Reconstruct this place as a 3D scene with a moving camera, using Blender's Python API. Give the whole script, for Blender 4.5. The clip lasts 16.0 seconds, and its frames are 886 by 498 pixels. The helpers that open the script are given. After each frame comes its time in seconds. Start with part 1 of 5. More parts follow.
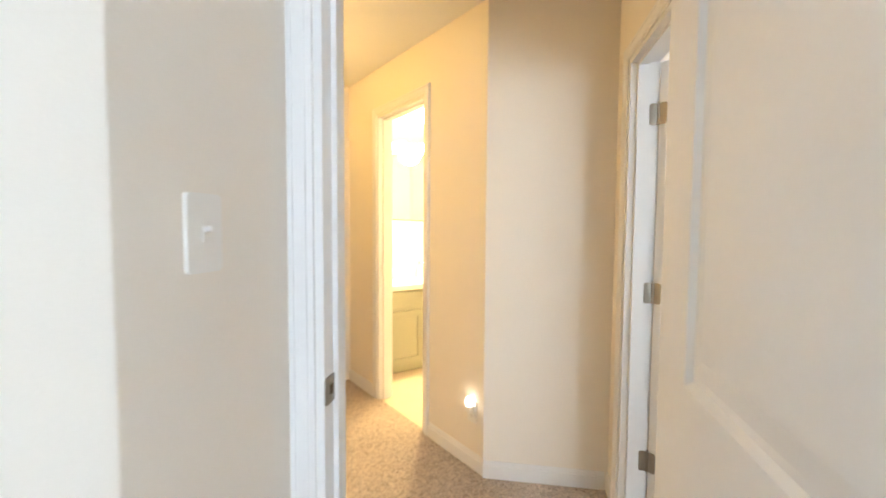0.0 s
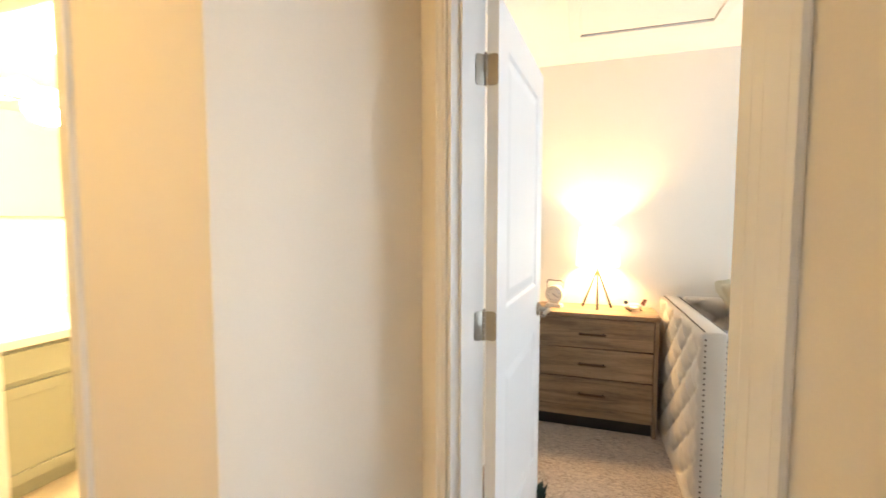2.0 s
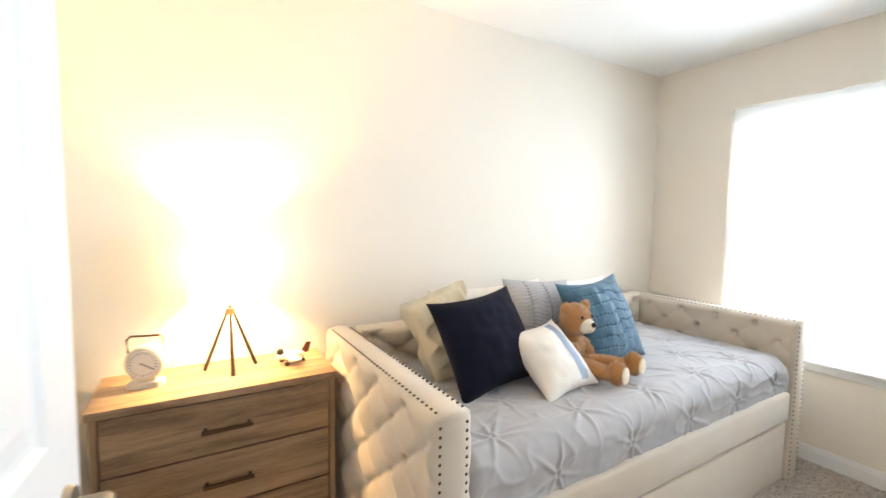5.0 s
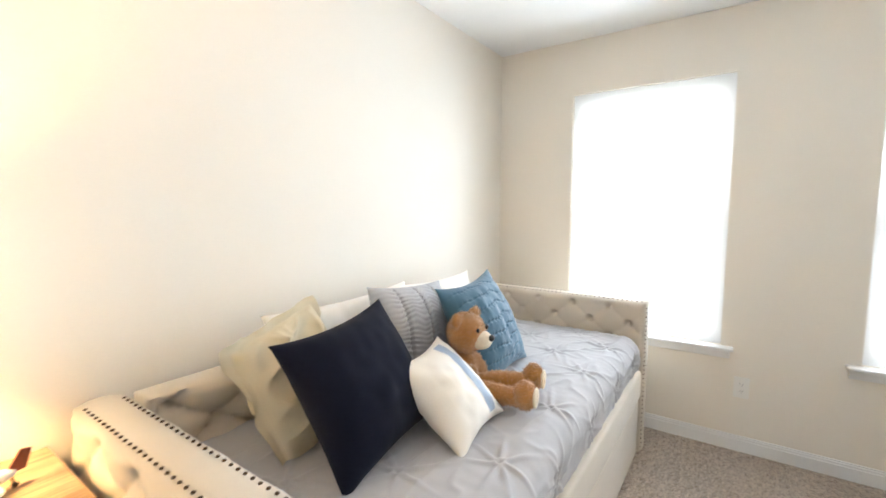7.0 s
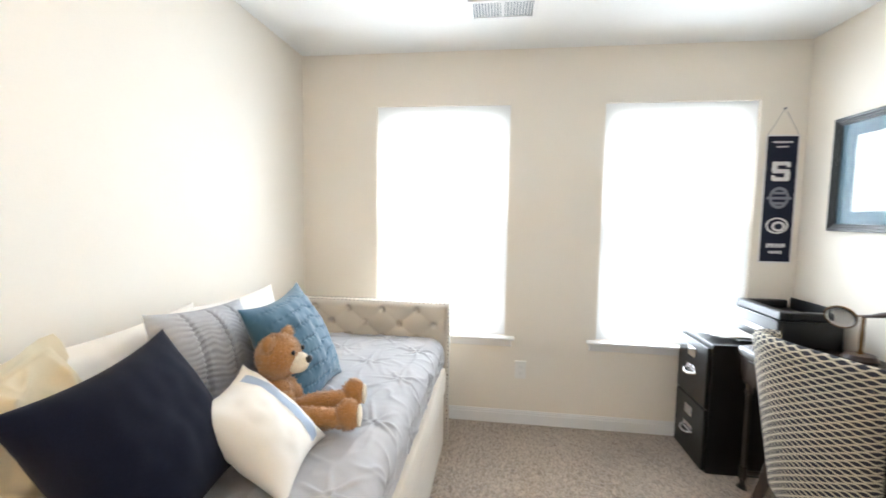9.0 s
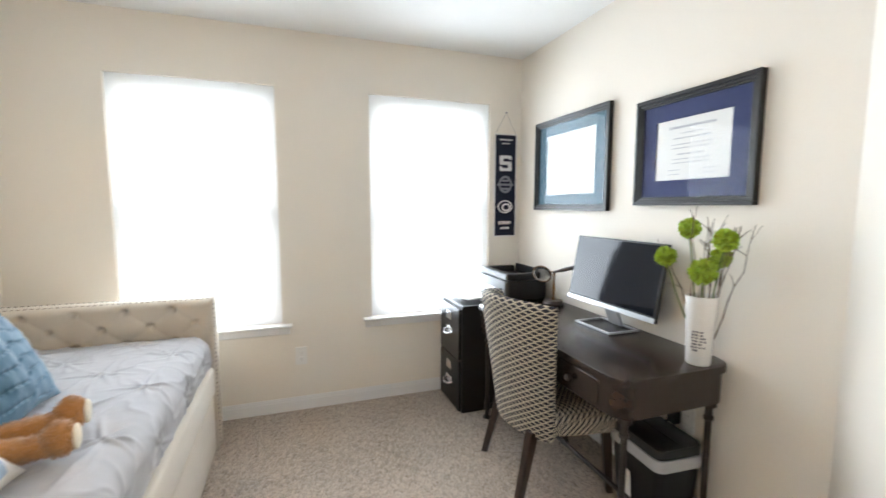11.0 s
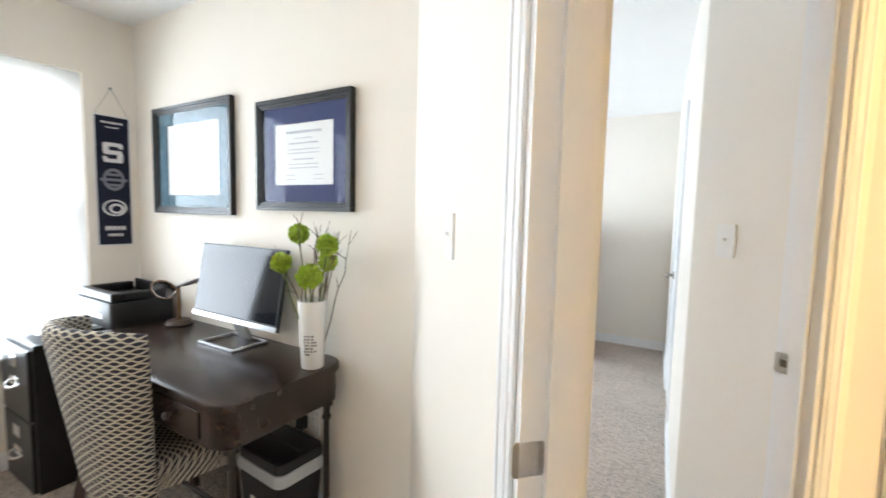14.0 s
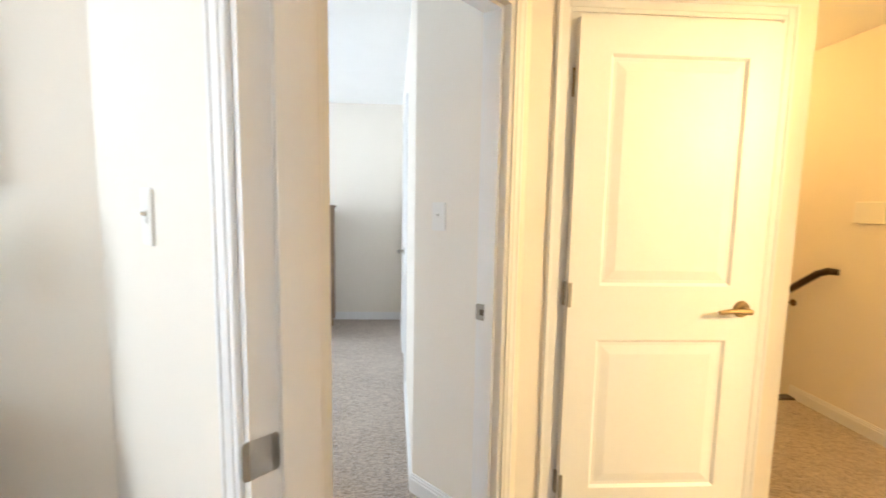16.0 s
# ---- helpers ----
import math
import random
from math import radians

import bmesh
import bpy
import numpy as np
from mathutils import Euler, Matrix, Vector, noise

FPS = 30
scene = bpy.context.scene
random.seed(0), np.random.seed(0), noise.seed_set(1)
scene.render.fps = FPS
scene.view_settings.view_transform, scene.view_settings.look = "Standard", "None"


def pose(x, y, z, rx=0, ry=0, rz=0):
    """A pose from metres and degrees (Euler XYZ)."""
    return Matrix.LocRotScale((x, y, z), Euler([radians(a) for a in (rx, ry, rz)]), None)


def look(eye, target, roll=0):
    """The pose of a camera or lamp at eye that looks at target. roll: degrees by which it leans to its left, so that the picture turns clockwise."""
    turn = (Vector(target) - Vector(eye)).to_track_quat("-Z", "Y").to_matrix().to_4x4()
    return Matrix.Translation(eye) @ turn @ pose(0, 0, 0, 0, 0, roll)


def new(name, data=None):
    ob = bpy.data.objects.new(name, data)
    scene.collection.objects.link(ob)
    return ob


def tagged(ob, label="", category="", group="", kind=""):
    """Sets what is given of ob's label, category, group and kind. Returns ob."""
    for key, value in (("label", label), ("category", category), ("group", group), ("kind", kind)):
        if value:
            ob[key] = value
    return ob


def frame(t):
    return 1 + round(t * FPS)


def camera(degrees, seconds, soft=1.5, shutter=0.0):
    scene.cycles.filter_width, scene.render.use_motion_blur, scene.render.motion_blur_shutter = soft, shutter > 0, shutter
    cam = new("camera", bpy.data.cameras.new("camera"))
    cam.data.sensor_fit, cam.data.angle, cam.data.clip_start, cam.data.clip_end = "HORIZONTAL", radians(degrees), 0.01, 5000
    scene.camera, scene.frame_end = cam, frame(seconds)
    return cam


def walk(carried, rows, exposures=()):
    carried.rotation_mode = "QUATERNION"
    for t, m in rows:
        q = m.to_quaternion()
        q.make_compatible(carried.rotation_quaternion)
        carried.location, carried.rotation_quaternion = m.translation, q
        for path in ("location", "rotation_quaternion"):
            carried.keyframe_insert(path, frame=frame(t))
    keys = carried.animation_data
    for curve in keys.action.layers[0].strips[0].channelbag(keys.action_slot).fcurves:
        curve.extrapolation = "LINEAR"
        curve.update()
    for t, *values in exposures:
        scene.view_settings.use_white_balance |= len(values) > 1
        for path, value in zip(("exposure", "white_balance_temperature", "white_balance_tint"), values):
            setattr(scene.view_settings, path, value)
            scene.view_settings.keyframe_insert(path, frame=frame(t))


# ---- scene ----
cam = camera(92.3, 16.0, shutter=0.5)
PATH = [
    (0, (0.867, 0.546, 1.338), (-0.752, 1.715, 1.230), 0.39),
    (0.5, (0.665, 0.620, 1.310), (-0.753, 2.030, 1.260), 0.15),
    (1, (0.469, 0.754, 1.347), (-0.695, 2.379, 1.273), -0.76),
    (1.5, (0.316, 0.900, 1.356), (-0.583, 2.684, 1.255), -0.53),
    (2, (0.195, 1.087, 1.371), (-0.420, 2.985, 1.243), 0.04),
    (2.5, (0.146, 1.301, 1.367), (-0.175, 3.269, 1.214), -0.11),
    (3, (0.138, 1.523, 1.374), (0.126, 3.517, 1.223), -0.78),
    (3.5, (0.106, 1.730, 1.374), (0.407, 3.703, 1.247), -1.04),
    (4, (0.109, 1.921, 1.401), (0.702, 3.828, 1.291), -1.27),
    (4.2, (0.118, 1.989, 1.412), (0.809, 3.861, 1.292), -1.15),
    (6.3, (0.316, 2.653, 1.379), (1.757, 4.03, 1.215), 1.6),
    (6.5, (0.34, 2.697, 1.381), (1.839, 4.009, 1.204), 0.9),
    (7, (0.384, 2.806, 1.397), (2.025, 3.934, 1.206), 0.0),
    (7.5, (0.405, 2.858, 1.401), (2.173, 3.779, 1.238), -1.1),
    (8, (0.412, 2.905, 1.415), (2.276, 3.612, 1.256), -0.7),
    (8.5, (0.418, 2.901, 1.414), (2.351, 3.391, 1.258), -0.0),
    (8.7, (0.417, 2.898, 1.408), (2.371, 3.297, 1.257), 0.5),
    (10.8, (0.32, 2.778, 1.409), (2.225, 2.21, 1.189), 0.1),
    (11, (0.319, 2.749, 1.391), (2.197, 2.093, 1.189), 0.1),
    (11.5, (0.301, 2.707, 1.399), (2.092, 1.837, 1.206), 0.0),
    (12, (0.293, 2.643, 1.391), (1.983, 1.588, 1.214), 0.7),
    (12.5, (0.296, 2.58, 1.394), (1.862, 1.347, 1.221), 1.7),
    (13, (0.283, 2.498, 1.388), (1.703, 1.099, 1.231), 2.0),
    (13.5, (0.257, 2.458, 1.394), (1.489, 0.889, 1.243), 1.7),
    (14, (0.239, 2.432, 1.395), (1.255, 0.717, 1.232), 1.4),
    (14.5, (0.244, 2.415, 1.39), (1.018, 0.581, 1.202), 1.7),
    (15, (0.237, 2.415, 1.385), (0.735, 0.489, 1.188), 1.6),
    (15.5, (0.226, 2.419, 1.38), (0.426, 0.438, 1.187), 1.1),
    (16, (0.219, 2.392, 1.375), (0.116, 0.405, 1.167), 1.0),
]
walk(cam, [(t, look(eye, target, roll)) for t, eye, target, roll in PATH],
     exposures=((0.0, -0.02), (1.5, -0.04), (3.0, 0.05), (4.0, 0.18), (7.0, 0.20), (8.5, 0.26), (11.0, 0.04), (12.5, 0.06), (14.0, 0.12), (16.0, 0.08)))

# ---------- world and light ----------
world = bpy.data.worlds.new("World")
scene.world = world
world.use_nodes = True
_wn = world.node_tree.nodes
_sky = _wn.new("ShaderNodeTexSky")
_sky.sky_type = "NISHITA"
_sky.sun_disc = False
_sky.sun_elevation, _sky.sun_rotation = radians(42), radians(250)
world.node_tree.links.new(_sky.outputs["Color"], _wn["Background"].inputs["Color"])
_wn["Background"].inputs["Strength"].default_value = 0.15


def lamp(name, kind, m, power, color, size=0.1, size_y=0.0):
    data = bpy.data.lights.new(name, kind)
    data.energy, data.color = power, color
    if kind == "AREA":
        data.shape, data.size, data.size_y = "RECTANGLE", size, size_y or size
        data.spread = radians(132)
    elif kind == "SUN":
        data.angle = size
    else:
        data.shadow_soft_size = size
    ob = new(name, data)
    ob.matrix_world = m
    return ob


lamp("sun", "SUN", look((-20, -8, 20), (0, 0, 0)), 1.5, (1.0, 0.95, 0.88), radians(10))
SKY_COLOR = (0.78, 0.89, 1.0)
WARM = (1.0, 0.60, 0.19)
for _y in (3.277, 1.823):
    lamp("window_light", "AREA", look((3.205, _y, 1.7535), (2.3, _y, 1.7535)), 11, SKY_COLOR, 0.872, 0.733)
    lamp("window_light", "AREA", look((3.205, _y, 1.012), (2.3, _y, 1.012)), 10, SKY_COLOR, 0.800, 0.755)
for _y in (-0.115, -1.615):
    lamp("window_light", "AREA", look((3.262, _y, 1.38), (2.3, _y, 1.38)), 27, (0.74, 0.86, 1.0), 0.87, 1.47)
lamp("hall_bulb", "POINT", pose(-1.75, 1.0, 2.22), 25, (1.0, 0.60, 0.16), 0.10)
lamp("bathroom_bulb", "POINT", pose(-2.50, 2.95, 2.10), 380, (1.0, 0.73, 0.36), 0.12)
lamp("lamp_bulb", "POINT", pose(0.305, 4.075, 1.215), 58, (1.0, 0.62, 0.25), 0.04)
# added warm fill that brightens the stairwell; no fixture stands there
lamp("stair_fill", "POINT", pose(-1.85, -0.9, 2.2), 17, (1.0, 0.56, 0.18), 0.1)

# ---------- mesh helpers ----------
DIAG = pose(0, 0, 0, 0, 0, 45)  # the two bedroom doors stand in walls at 45 degrees


def box(bm, x0, x1, y0, y1, z0, z1, m=None, bev=0.0, seg=2):
    r = bmesh.ops.create_cube(bm, size=1.0)
    vs = r["verts"]
    for v in vs:
        v.co = Vector((x0 + (v.co.x + 0.5) * (x1 - x0), y0 + (v.co.y + 0.5) * (y1 - y0), z0 + (v.co.z + 0.5) * (z1 - z0)))
    if bev:
        es = list({e for v in vs for e in v.link_edges})
        r = bmesh.ops.bevel(bm, geom=es, offset=bev, segments=seg, affect="EDGES", profile=0.5)
        vs = list({v for f in r["faces"] for v in f.verts} | {v for v in vs if v.is_valid})
    if m is not None:
        bmesh.ops.transform(bm, matrix=m, verts=vs)
    return vs


def cyl(bm, r1, r2, z0, z1, m=None, seg=16, cap=True):
    r = bmesh.ops.create_cone(bm, cap_ends=cap, segments=seg, radius1=r1, radius2=r2, depth=z1 - z0)
    bmesh.ops.translate(bm, verts=r["verts"], vec=(0, 0, (z0 + z1) / 2))
    if m is not None:
        bmesh.ops.transform(bm, matrix=m, verts=r["verts"])
    return r["verts"]


def ball(bm, rx, ry, rz, m=None, u=16, v=10):
    r = bmesh.ops.create_uvsphere(bm, u_segments=u, v_segments=v, radius=1.0)
    bmesh.ops.scale(bm, vec=(rx, ry, rz), verts=r["verts"])
    if m is not None:
        bmesh.ops.transform(bm, matrix=m, verts=r["verts"])
    return r["verts"]


def between(a, b):
    """The pose of a rod that runs from a to b along its z."""
    a, b = Vector(a), Vector(b)
    return Matrix.Translation(a) @ (b - a).to_track_quat("Z", "Y").to_matrix().to_4x4(), (b - a).length


def rod(bm, a, b, r1, r2=None, seg=10):
    m, n = between(a, b)
    return cyl(bm, r1, r1 if r2 is None else r2, 0, n, m, seg)


def tube(bm, pts, r, seg=8):
    pts = [Vector(p) for p in pts]
    rings = []
    for i, p in enumerate(pts):
        d = (pts[min(i + 1, len(pts) - 1)] - pts[max(i - 1, 0)]).normalized()
        q = d.to_track_quat("Z", "Y").to_matrix()
        rr = r[i] if isinstance(r, (list, tuple)) else r
        rings.append([bm.verts.new(p + q @ Vector((rr * math.cos(2 * math.pi * k / seg), rr * math.sin(2 * math.pi * k / seg), 0))) for k in range(seg)])
    for a, b in zip(rings, rings[1:]):
        for k in range(seg):
            bm.faces.new((a[k], a[(k + 1) % seg], b[(k + 1) % seg], b[k]))
    bm.faces.new(rings[0][::-1])
    bm.faces.new(rings[-1])


def lathe(bm, prof, seg=24, m=None, cap=True):
    rings = []
    for r, z in prof:
        rings.append([bm.verts.new((r * math.cos(2 * math.pi * k / seg), r * math.sin(2 * math.pi * k / seg), z)) for k in range(seg)])
    for a, b in zip(rings, rings[1:]):
        for k in range(seg):
            bm.faces.new((a[k], a[(k + 1) % seg], b[(k + 1) % seg], b[k]))
    if cap:
        bm.faces.new(rings[0][::-1])
        bm.faces.new(rings[-1])
    if m is not None:
        bmesh.ops.transform(bm, matrix=m, verts=[v for q in rings for v in q])


def prism(bm, outline, z0, z1, m=None, bev=0.0):
    lo = [bm.verts.new((x, y, z0)) for x, y in outline]
    hi = [bm.verts.new((x, y, z1)) for x, y in outline]
    n = len(lo)
    for k in range(n):
        bm.faces.new((lo[k], lo[(k + 1) % n], hi[(k + 1) % n], hi[k]))
    bm.faces.new(lo[::-1])
    top = bm.faces.new(hi)
    vs = lo + hi
    if bev:
        r = bmesh.ops.bevel(bm, geom=list(top.edges), offset=bev, segments=2, affect="EDGES", profile=0.5)
        vs = list({v for v in vs if v.is_valid} | {v for f in r["faces"] for v in f.verts})
    if m is not None:
        bmesh.ops.transform(bm, matrix=m, verts=vs)


def rounded(x0, x1, y0, y1, r, n=5):
    out = []
    for cx, cy, a0 in ((x1 - r, y1 - r, 0), (x0 + r, y1 - r, 90), (x0 + r, y0 + r, 180), (x1 - r, y0 + r, 270)):
        for k in range(n + 1):
            a = radians(a0 + 90 * k / n)
            out.append((cx + r * math.cos(a), cy + r * math.sin(a)))
    return out


def sheet(bm, nu, nv, f):
    """A grid of points f(u, v), u and v from 0 to 1. Returns its rows."""
    rows = [[bm.verts.new(f(i / nu, j / nv)) for i in range(nu + 1)] for j in range(nv + 1)]
    for a, b in zip(rows, rows[1:]):
        for i in range(nu):
            bm.faces.new((a[i], a[i + 1], b[i + 1], b[i]))
    return rows


def part(name, bm, material, parent=None, label="", smooth=0.0, m=None):
    """One mesh object; smooth: the angle in degrees under which edges are shaded round."""
    bmesh.ops.recalc_face_normals(bm, faces=bm.faces)
    me = bpy.data.meshes.new(name)
    bm.to_mesh(me)
    bm.free()
    me.materials.append(material)
    if smooth:
        me.shade_smooth()
        me.set_sharp_from_angle(angle=radians(smooth))
    ob = new(name, me)
    if m is not None:
        ob.matrix_basis = m
    if parent is not None:
        ob.parent = parent
    if label:
        ob["label"] = label
    return ob


def thing(name, m, label, category, group="", kind=""):
    ob = new(name)
    ob.empty_display_size = 0.05
    ob.matrix_basis = m
    return tagged(ob, label, category, group, kind)


def fresh():
    return bmesh.new()


# ---------- materials ----------
def material(name, color, rough=0.6, metal=0.0, vary=0.06, scale=8.0, fine=120.0, bump=0.1, dist=0.002, **extra):
    """A paint, cloth or metal: colour varied at two scales, with a fine relief."""
    mat = bpy.data.materials.new(name)
    mat.use_nodes = True
    nt = mat.node_tree
    b = nt.nodes["Principled BSDF"]
    co = nt.nodes.new("ShaderNodeTexCoord")
    n1 = nt.nodes.new("ShaderNodeTexNoise")
    n1.inputs["Scale"].default_value, n1.inputs["Detail"].default_value = scale, 4
    n2 = nt.nodes.new("ShaderNodeTexNoise")
    n2.inputs["Scale"].default_value, n2.inputs["Detail"].default_value = fine, 3
    for n in (n1, n2):
        nt.links.new(co.outputs["Object"], n.inputs["Vector"])
    add = nt.nodes.new("ShaderNodeMath")
    add.operation = "ADD"
    nt.links.new(n1.outputs["Fac"], add.inputs[0])
    nt.links.new(n2.outputs["Fac"], add.inputs[1])
    ramp = nt.nodes.new("ShaderNodeMapRange")
    ramp.inputs[1].default_value, ramp.inputs[2].default_value = 0.6, 1.4
    ramp.inputs[3].default_value, ramp.inputs[4].default_value = 1 - vary, 1 + vary
    nt.links.new(add.outputs[0], ramp.inputs[0])
    mul = nt.nodes.new("ShaderNodeVectorMath")
    mul.operation = "SCALE"
    mul.inputs[0].default_value = color
    nt.links.new(ramp.outputs[0], mul.inputs["Scale"])
    nt.links.new(mul.outputs[0], b.inputs["Base Color"])
    b.inputs["Roughness"].default_value, b.inputs["Metallic"].default_value = rough, metal
    if bump:
        bp = nt.nodes.new("ShaderNodeBump")
        bp.inputs["Strength"].default_value, bp.inputs["Distance"].default_value = bump, dist
        nt.links.new(n2.outputs["Fac"], bp.inputs["Height"])
        nt.links.new(bp.outputs[0], b.inputs["Normal"])
    for key, value in extra.items():
        b.inputs[key.replace("_", " ")].default_value = value
    return mat


def wood(name, dark, light, rough=0.5, along="X", scale=3.0, ring=9.0, bump=0.15):
    """Wood with streaks that run along one axis."""
    mat = bpy.data.materials.new(name)
    mat.use_nodes = True
    nt = mat.node_tree
    b = nt.nodes["Principled BSDF"]
    co = nt.nodes.new("ShaderNodeTexCoord")
    mp = nt.nodes.new("ShaderNodeMapping")
    st = [ring * 1.0] * 3
    st["XYZ".index(along)] = ring * 0.08
    mp.inputs["Scale"].default_value = st
    nt.links.new(co.outputs["Object"], mp.inputs["Vector"])
    n1 = nt.nodes.new("ShaderNodeTexNoise")
    n1.inputs["Scale"].default_value, n1.inputs["Detail"].default_value, n1.inputs["Distortion"].default_value = scale, 6, 0.6
    n2 = nt.nodes.new("ShaderNodeTexNoise")
    n2.inputs["Scale"].default_value, n2.inputs["Detail"].default_value = scale * 9, 3
    nt.links.new(mp.outputs[0], n1.inputs["Vector"])
    nt.links.new(mp.outputs[0], n2.inputs["Vector"])
    mix = nt.nodes.new("ShaderNodeMath")
    mix.operation = "MULTIPLY_ADD"
    mix.inputs[1].default_value = 0.35
    nt.links.new(n2.outputs["Fac"], mix.inputs[0])
    nt.links.new(n1.outputs["Fac"], mix.inputs[2])
    cr = nt.nodes.new("ShaderNodeValToRGB")
    cr.color_ramp.elements[0].position, cr.color_ramp.elements[1].position = 0.50, 0.86
    cr.color_ramp.elements[0].color, cr.color_ramp.elements[1].color = (*dark, 1), (*light, 1)
    nt.links.new(mix.outputs[0], cr.inputs[0])
    nt.links.new(cr.outputs[0], b.inputs["Base Color"])
    bp = nt.nodes.new("ShaderNodeBump")
    bp.inputs["Strength"].default_value, bp.inputs["Distance"].default_value = bump, 0.002
    nt.links.new(mix.outputs[0], bp.inputs["Height"])
    nt.links.new(bp.outputs[0], b.inputs["Normal"])
    b.inputs["Roughness"].default_value = rough
    return mat


def carpet_material(name, dark, light):
    """Textured loop carpet: small tufts in wavering rows."""
    mat = bpy.data.materials.new(name)
    mat.use_nodes = True
    nt = mat.node_tree
    b = nt.nodes["Principled BSDF"]
    co = nt.nodes.new("ShaderNodeTexCoord")
    mp = nt.nodes.new("ShaderNodeMapping")
    mp.inputs["Scale"].default_value = (1.0, 2.2, 1.0)
    mp.inputs["Rotation"].default_value = (0, 0, radians(35))
    nt.links.new(co.outputs["Object"], mp.inputs["Vector"])
    wv = nt.nodes.new("ShaderNodeTexNoise")
    wv.inputs["Scale"].default_value, wv.inputs["Detail"].default_value, wv.inputs["Distortion"].default_value = 44, 3, 1.4
    nt.links.new(mp.outputs[0], wv.inputs["Vector"])
    n2 = nt.nodes.new("ShaderNodeTexNoise")
    n2.inputs["Scale"].default_value, n2.inputs["Detail"].default_value = 260, 2
    nt.links.new(co.outputs["Object"], n2.inputs["Vector"])
    n3 = nt.nodes.new("ShaderNodeTexNoise")
    n3.inputs["Scale"].default_value = 2.5
    nt.links.new(co.outputs["Object"], n3.inputs["Vector"])
    a = nt.nodes.new("ShaderNodeMath")
    a.operation = "MULTIPLY_ADD"
    a.inputs[1].default_value = 0.55
    nt.links.new(n2.outputs["Fac"], a.inputs[0])
    nt.links.new(wv.outputs["Fac"], a.inputs[2])
    c = nt.nodes.new("ShaderNodeMath")
    c.operation = "MULTIPLY_ADD"
    c.inputs[1].default_value = 0.18
    nt.links.new(n3.outputs["Fac"], c.inputs[0])
    nt.links.new(a.outputs[0], c.inputs[2])
    cr = nt.nodes.new("ShaderNodeValToRGB")
    cr.color_ramp.elements[0].position, cr.color_ramp.elements[1].position = 0.66, 1.0
    cr.color_ramp.elements[0].color, cr.color_ramp.elements[1].color = (*dark, 1), (*light, 1)
    nt.links.new(c.outputs[0], cr.inputs[0])
    nt.links.new(cr.outputs[0], b.inputs["Base Color"])
    bp = nt.nodes.new("ShaderNodeBump")
    bp.inputs["Strength"].default_value, bp.inputs["Distance"].default_value = 0.9, 0.012
    nt.links.new(a.outputs[0], bp.inputs["Height"])
    nt.links.new(bp.outputs[0], b.inputs["Normal"])
    b.inputs["Roughness"].default_value = 0.95
    b.inputs["Sheen Weight"].default_value = 0.3
    return mat


def glass_material(name, rough=0.0, tint=(1, 1, 1)):
    mat = bpy.data.materials.new(name)
    mat.use_nodes = True
    b = mat.node_tree.nodes["Principled BSDF"]
    b.inputs["Base Color"].default_value = (*tint, 1)
    b.inputs["Transmission Weight"].default_value, b.inputs["Roughness"].default_value, b.inputs["IOR"].default_value = 1.0, rough, 1.45
    return mat


def glow_material(name, color, strength):
    mat = bpy.data.materials.new(name)
    mat.use_nodes = True
    b = mat.node_tree.nodes["Principled BSDF"]
    b.inputs["Base Color"].default_value = (0.85, 0.82, 0.75, 1)
    b.inputs["Emission Color"].default_value, b.inputs["Emission Strength"].default_value = (*color, 1), strength
    return mat


WALL = material("wall_paint", (0.815, 0.765, 0.69), 0.75, vary=0.02, scale=2.0, fine=220, bump=0.08, dist=0.001)
CEIL = material("ceiling_paint", (0.86, 0.86, 0.85), 0.9, vary=0.02, scale=3.0, fine=90, bump=0.25, dist=0.002)
TRIM = material("trim_paint", (0.80, 0.80, 0.80), 0.42, vary=0.015, scale=4.0, fine=60, bump=0.03, dist=0.0005)
CARPET = carpet_material("carpet", (0.17, 0.125, 0.09), (0.60, 0.50, 0.41))
NICKEL = material("brushed_nickel", (0.36, 0.33, 0.285), 0.42, 1.0, vary=0.08, scale=20, fine=400, bump=0.05, dist=0.0003)
GLASS = glass_material("window_glass")
BRASS_DULL = material("dull_brass", (0.30, 0.22, 0.12), 0.35, 0.9, vary=0.15, scale=30, fine=300, bump=0.05)
LATCH_SHADE = material("latch_hole_shadow", (0.10, 0.075, 0.05), 0.8, vary=0.1)
PLASTIC = material("white_plastic", (0.80, 0.79, 0.76), 0.4, vary=0.01, bump=0.0)

# ---------- setting ----------
H = 2.46  # ceiling height
DOOR_H = 2.05


def wall(name, m, along, s0, s1, n0, n1, z0, z1, holes, label):
    """A straight wall with through openings (start, end, bottom, top) along its run."""
    bm = fresh()

    def piece(a, b, c, d):
        if b - a > 1e-4 and d - c > 1e-4:
            if along == "x":
                box(bm, a, b, n0, n1, c, d)
            else:
                box(bm, n0, n1, a, b, c, d)
    at = s0
    for a, b, c, d in sorted(holes):
        piece(at, a, z0, z1)
        piece(a, b, z0, c)
        piece(a, b, d, z1)
        at = b
    piece(at, s1, z0, z1)
    return tagged(part(name, bm, WALL, None, m=m), label, "wall", kind="structure")


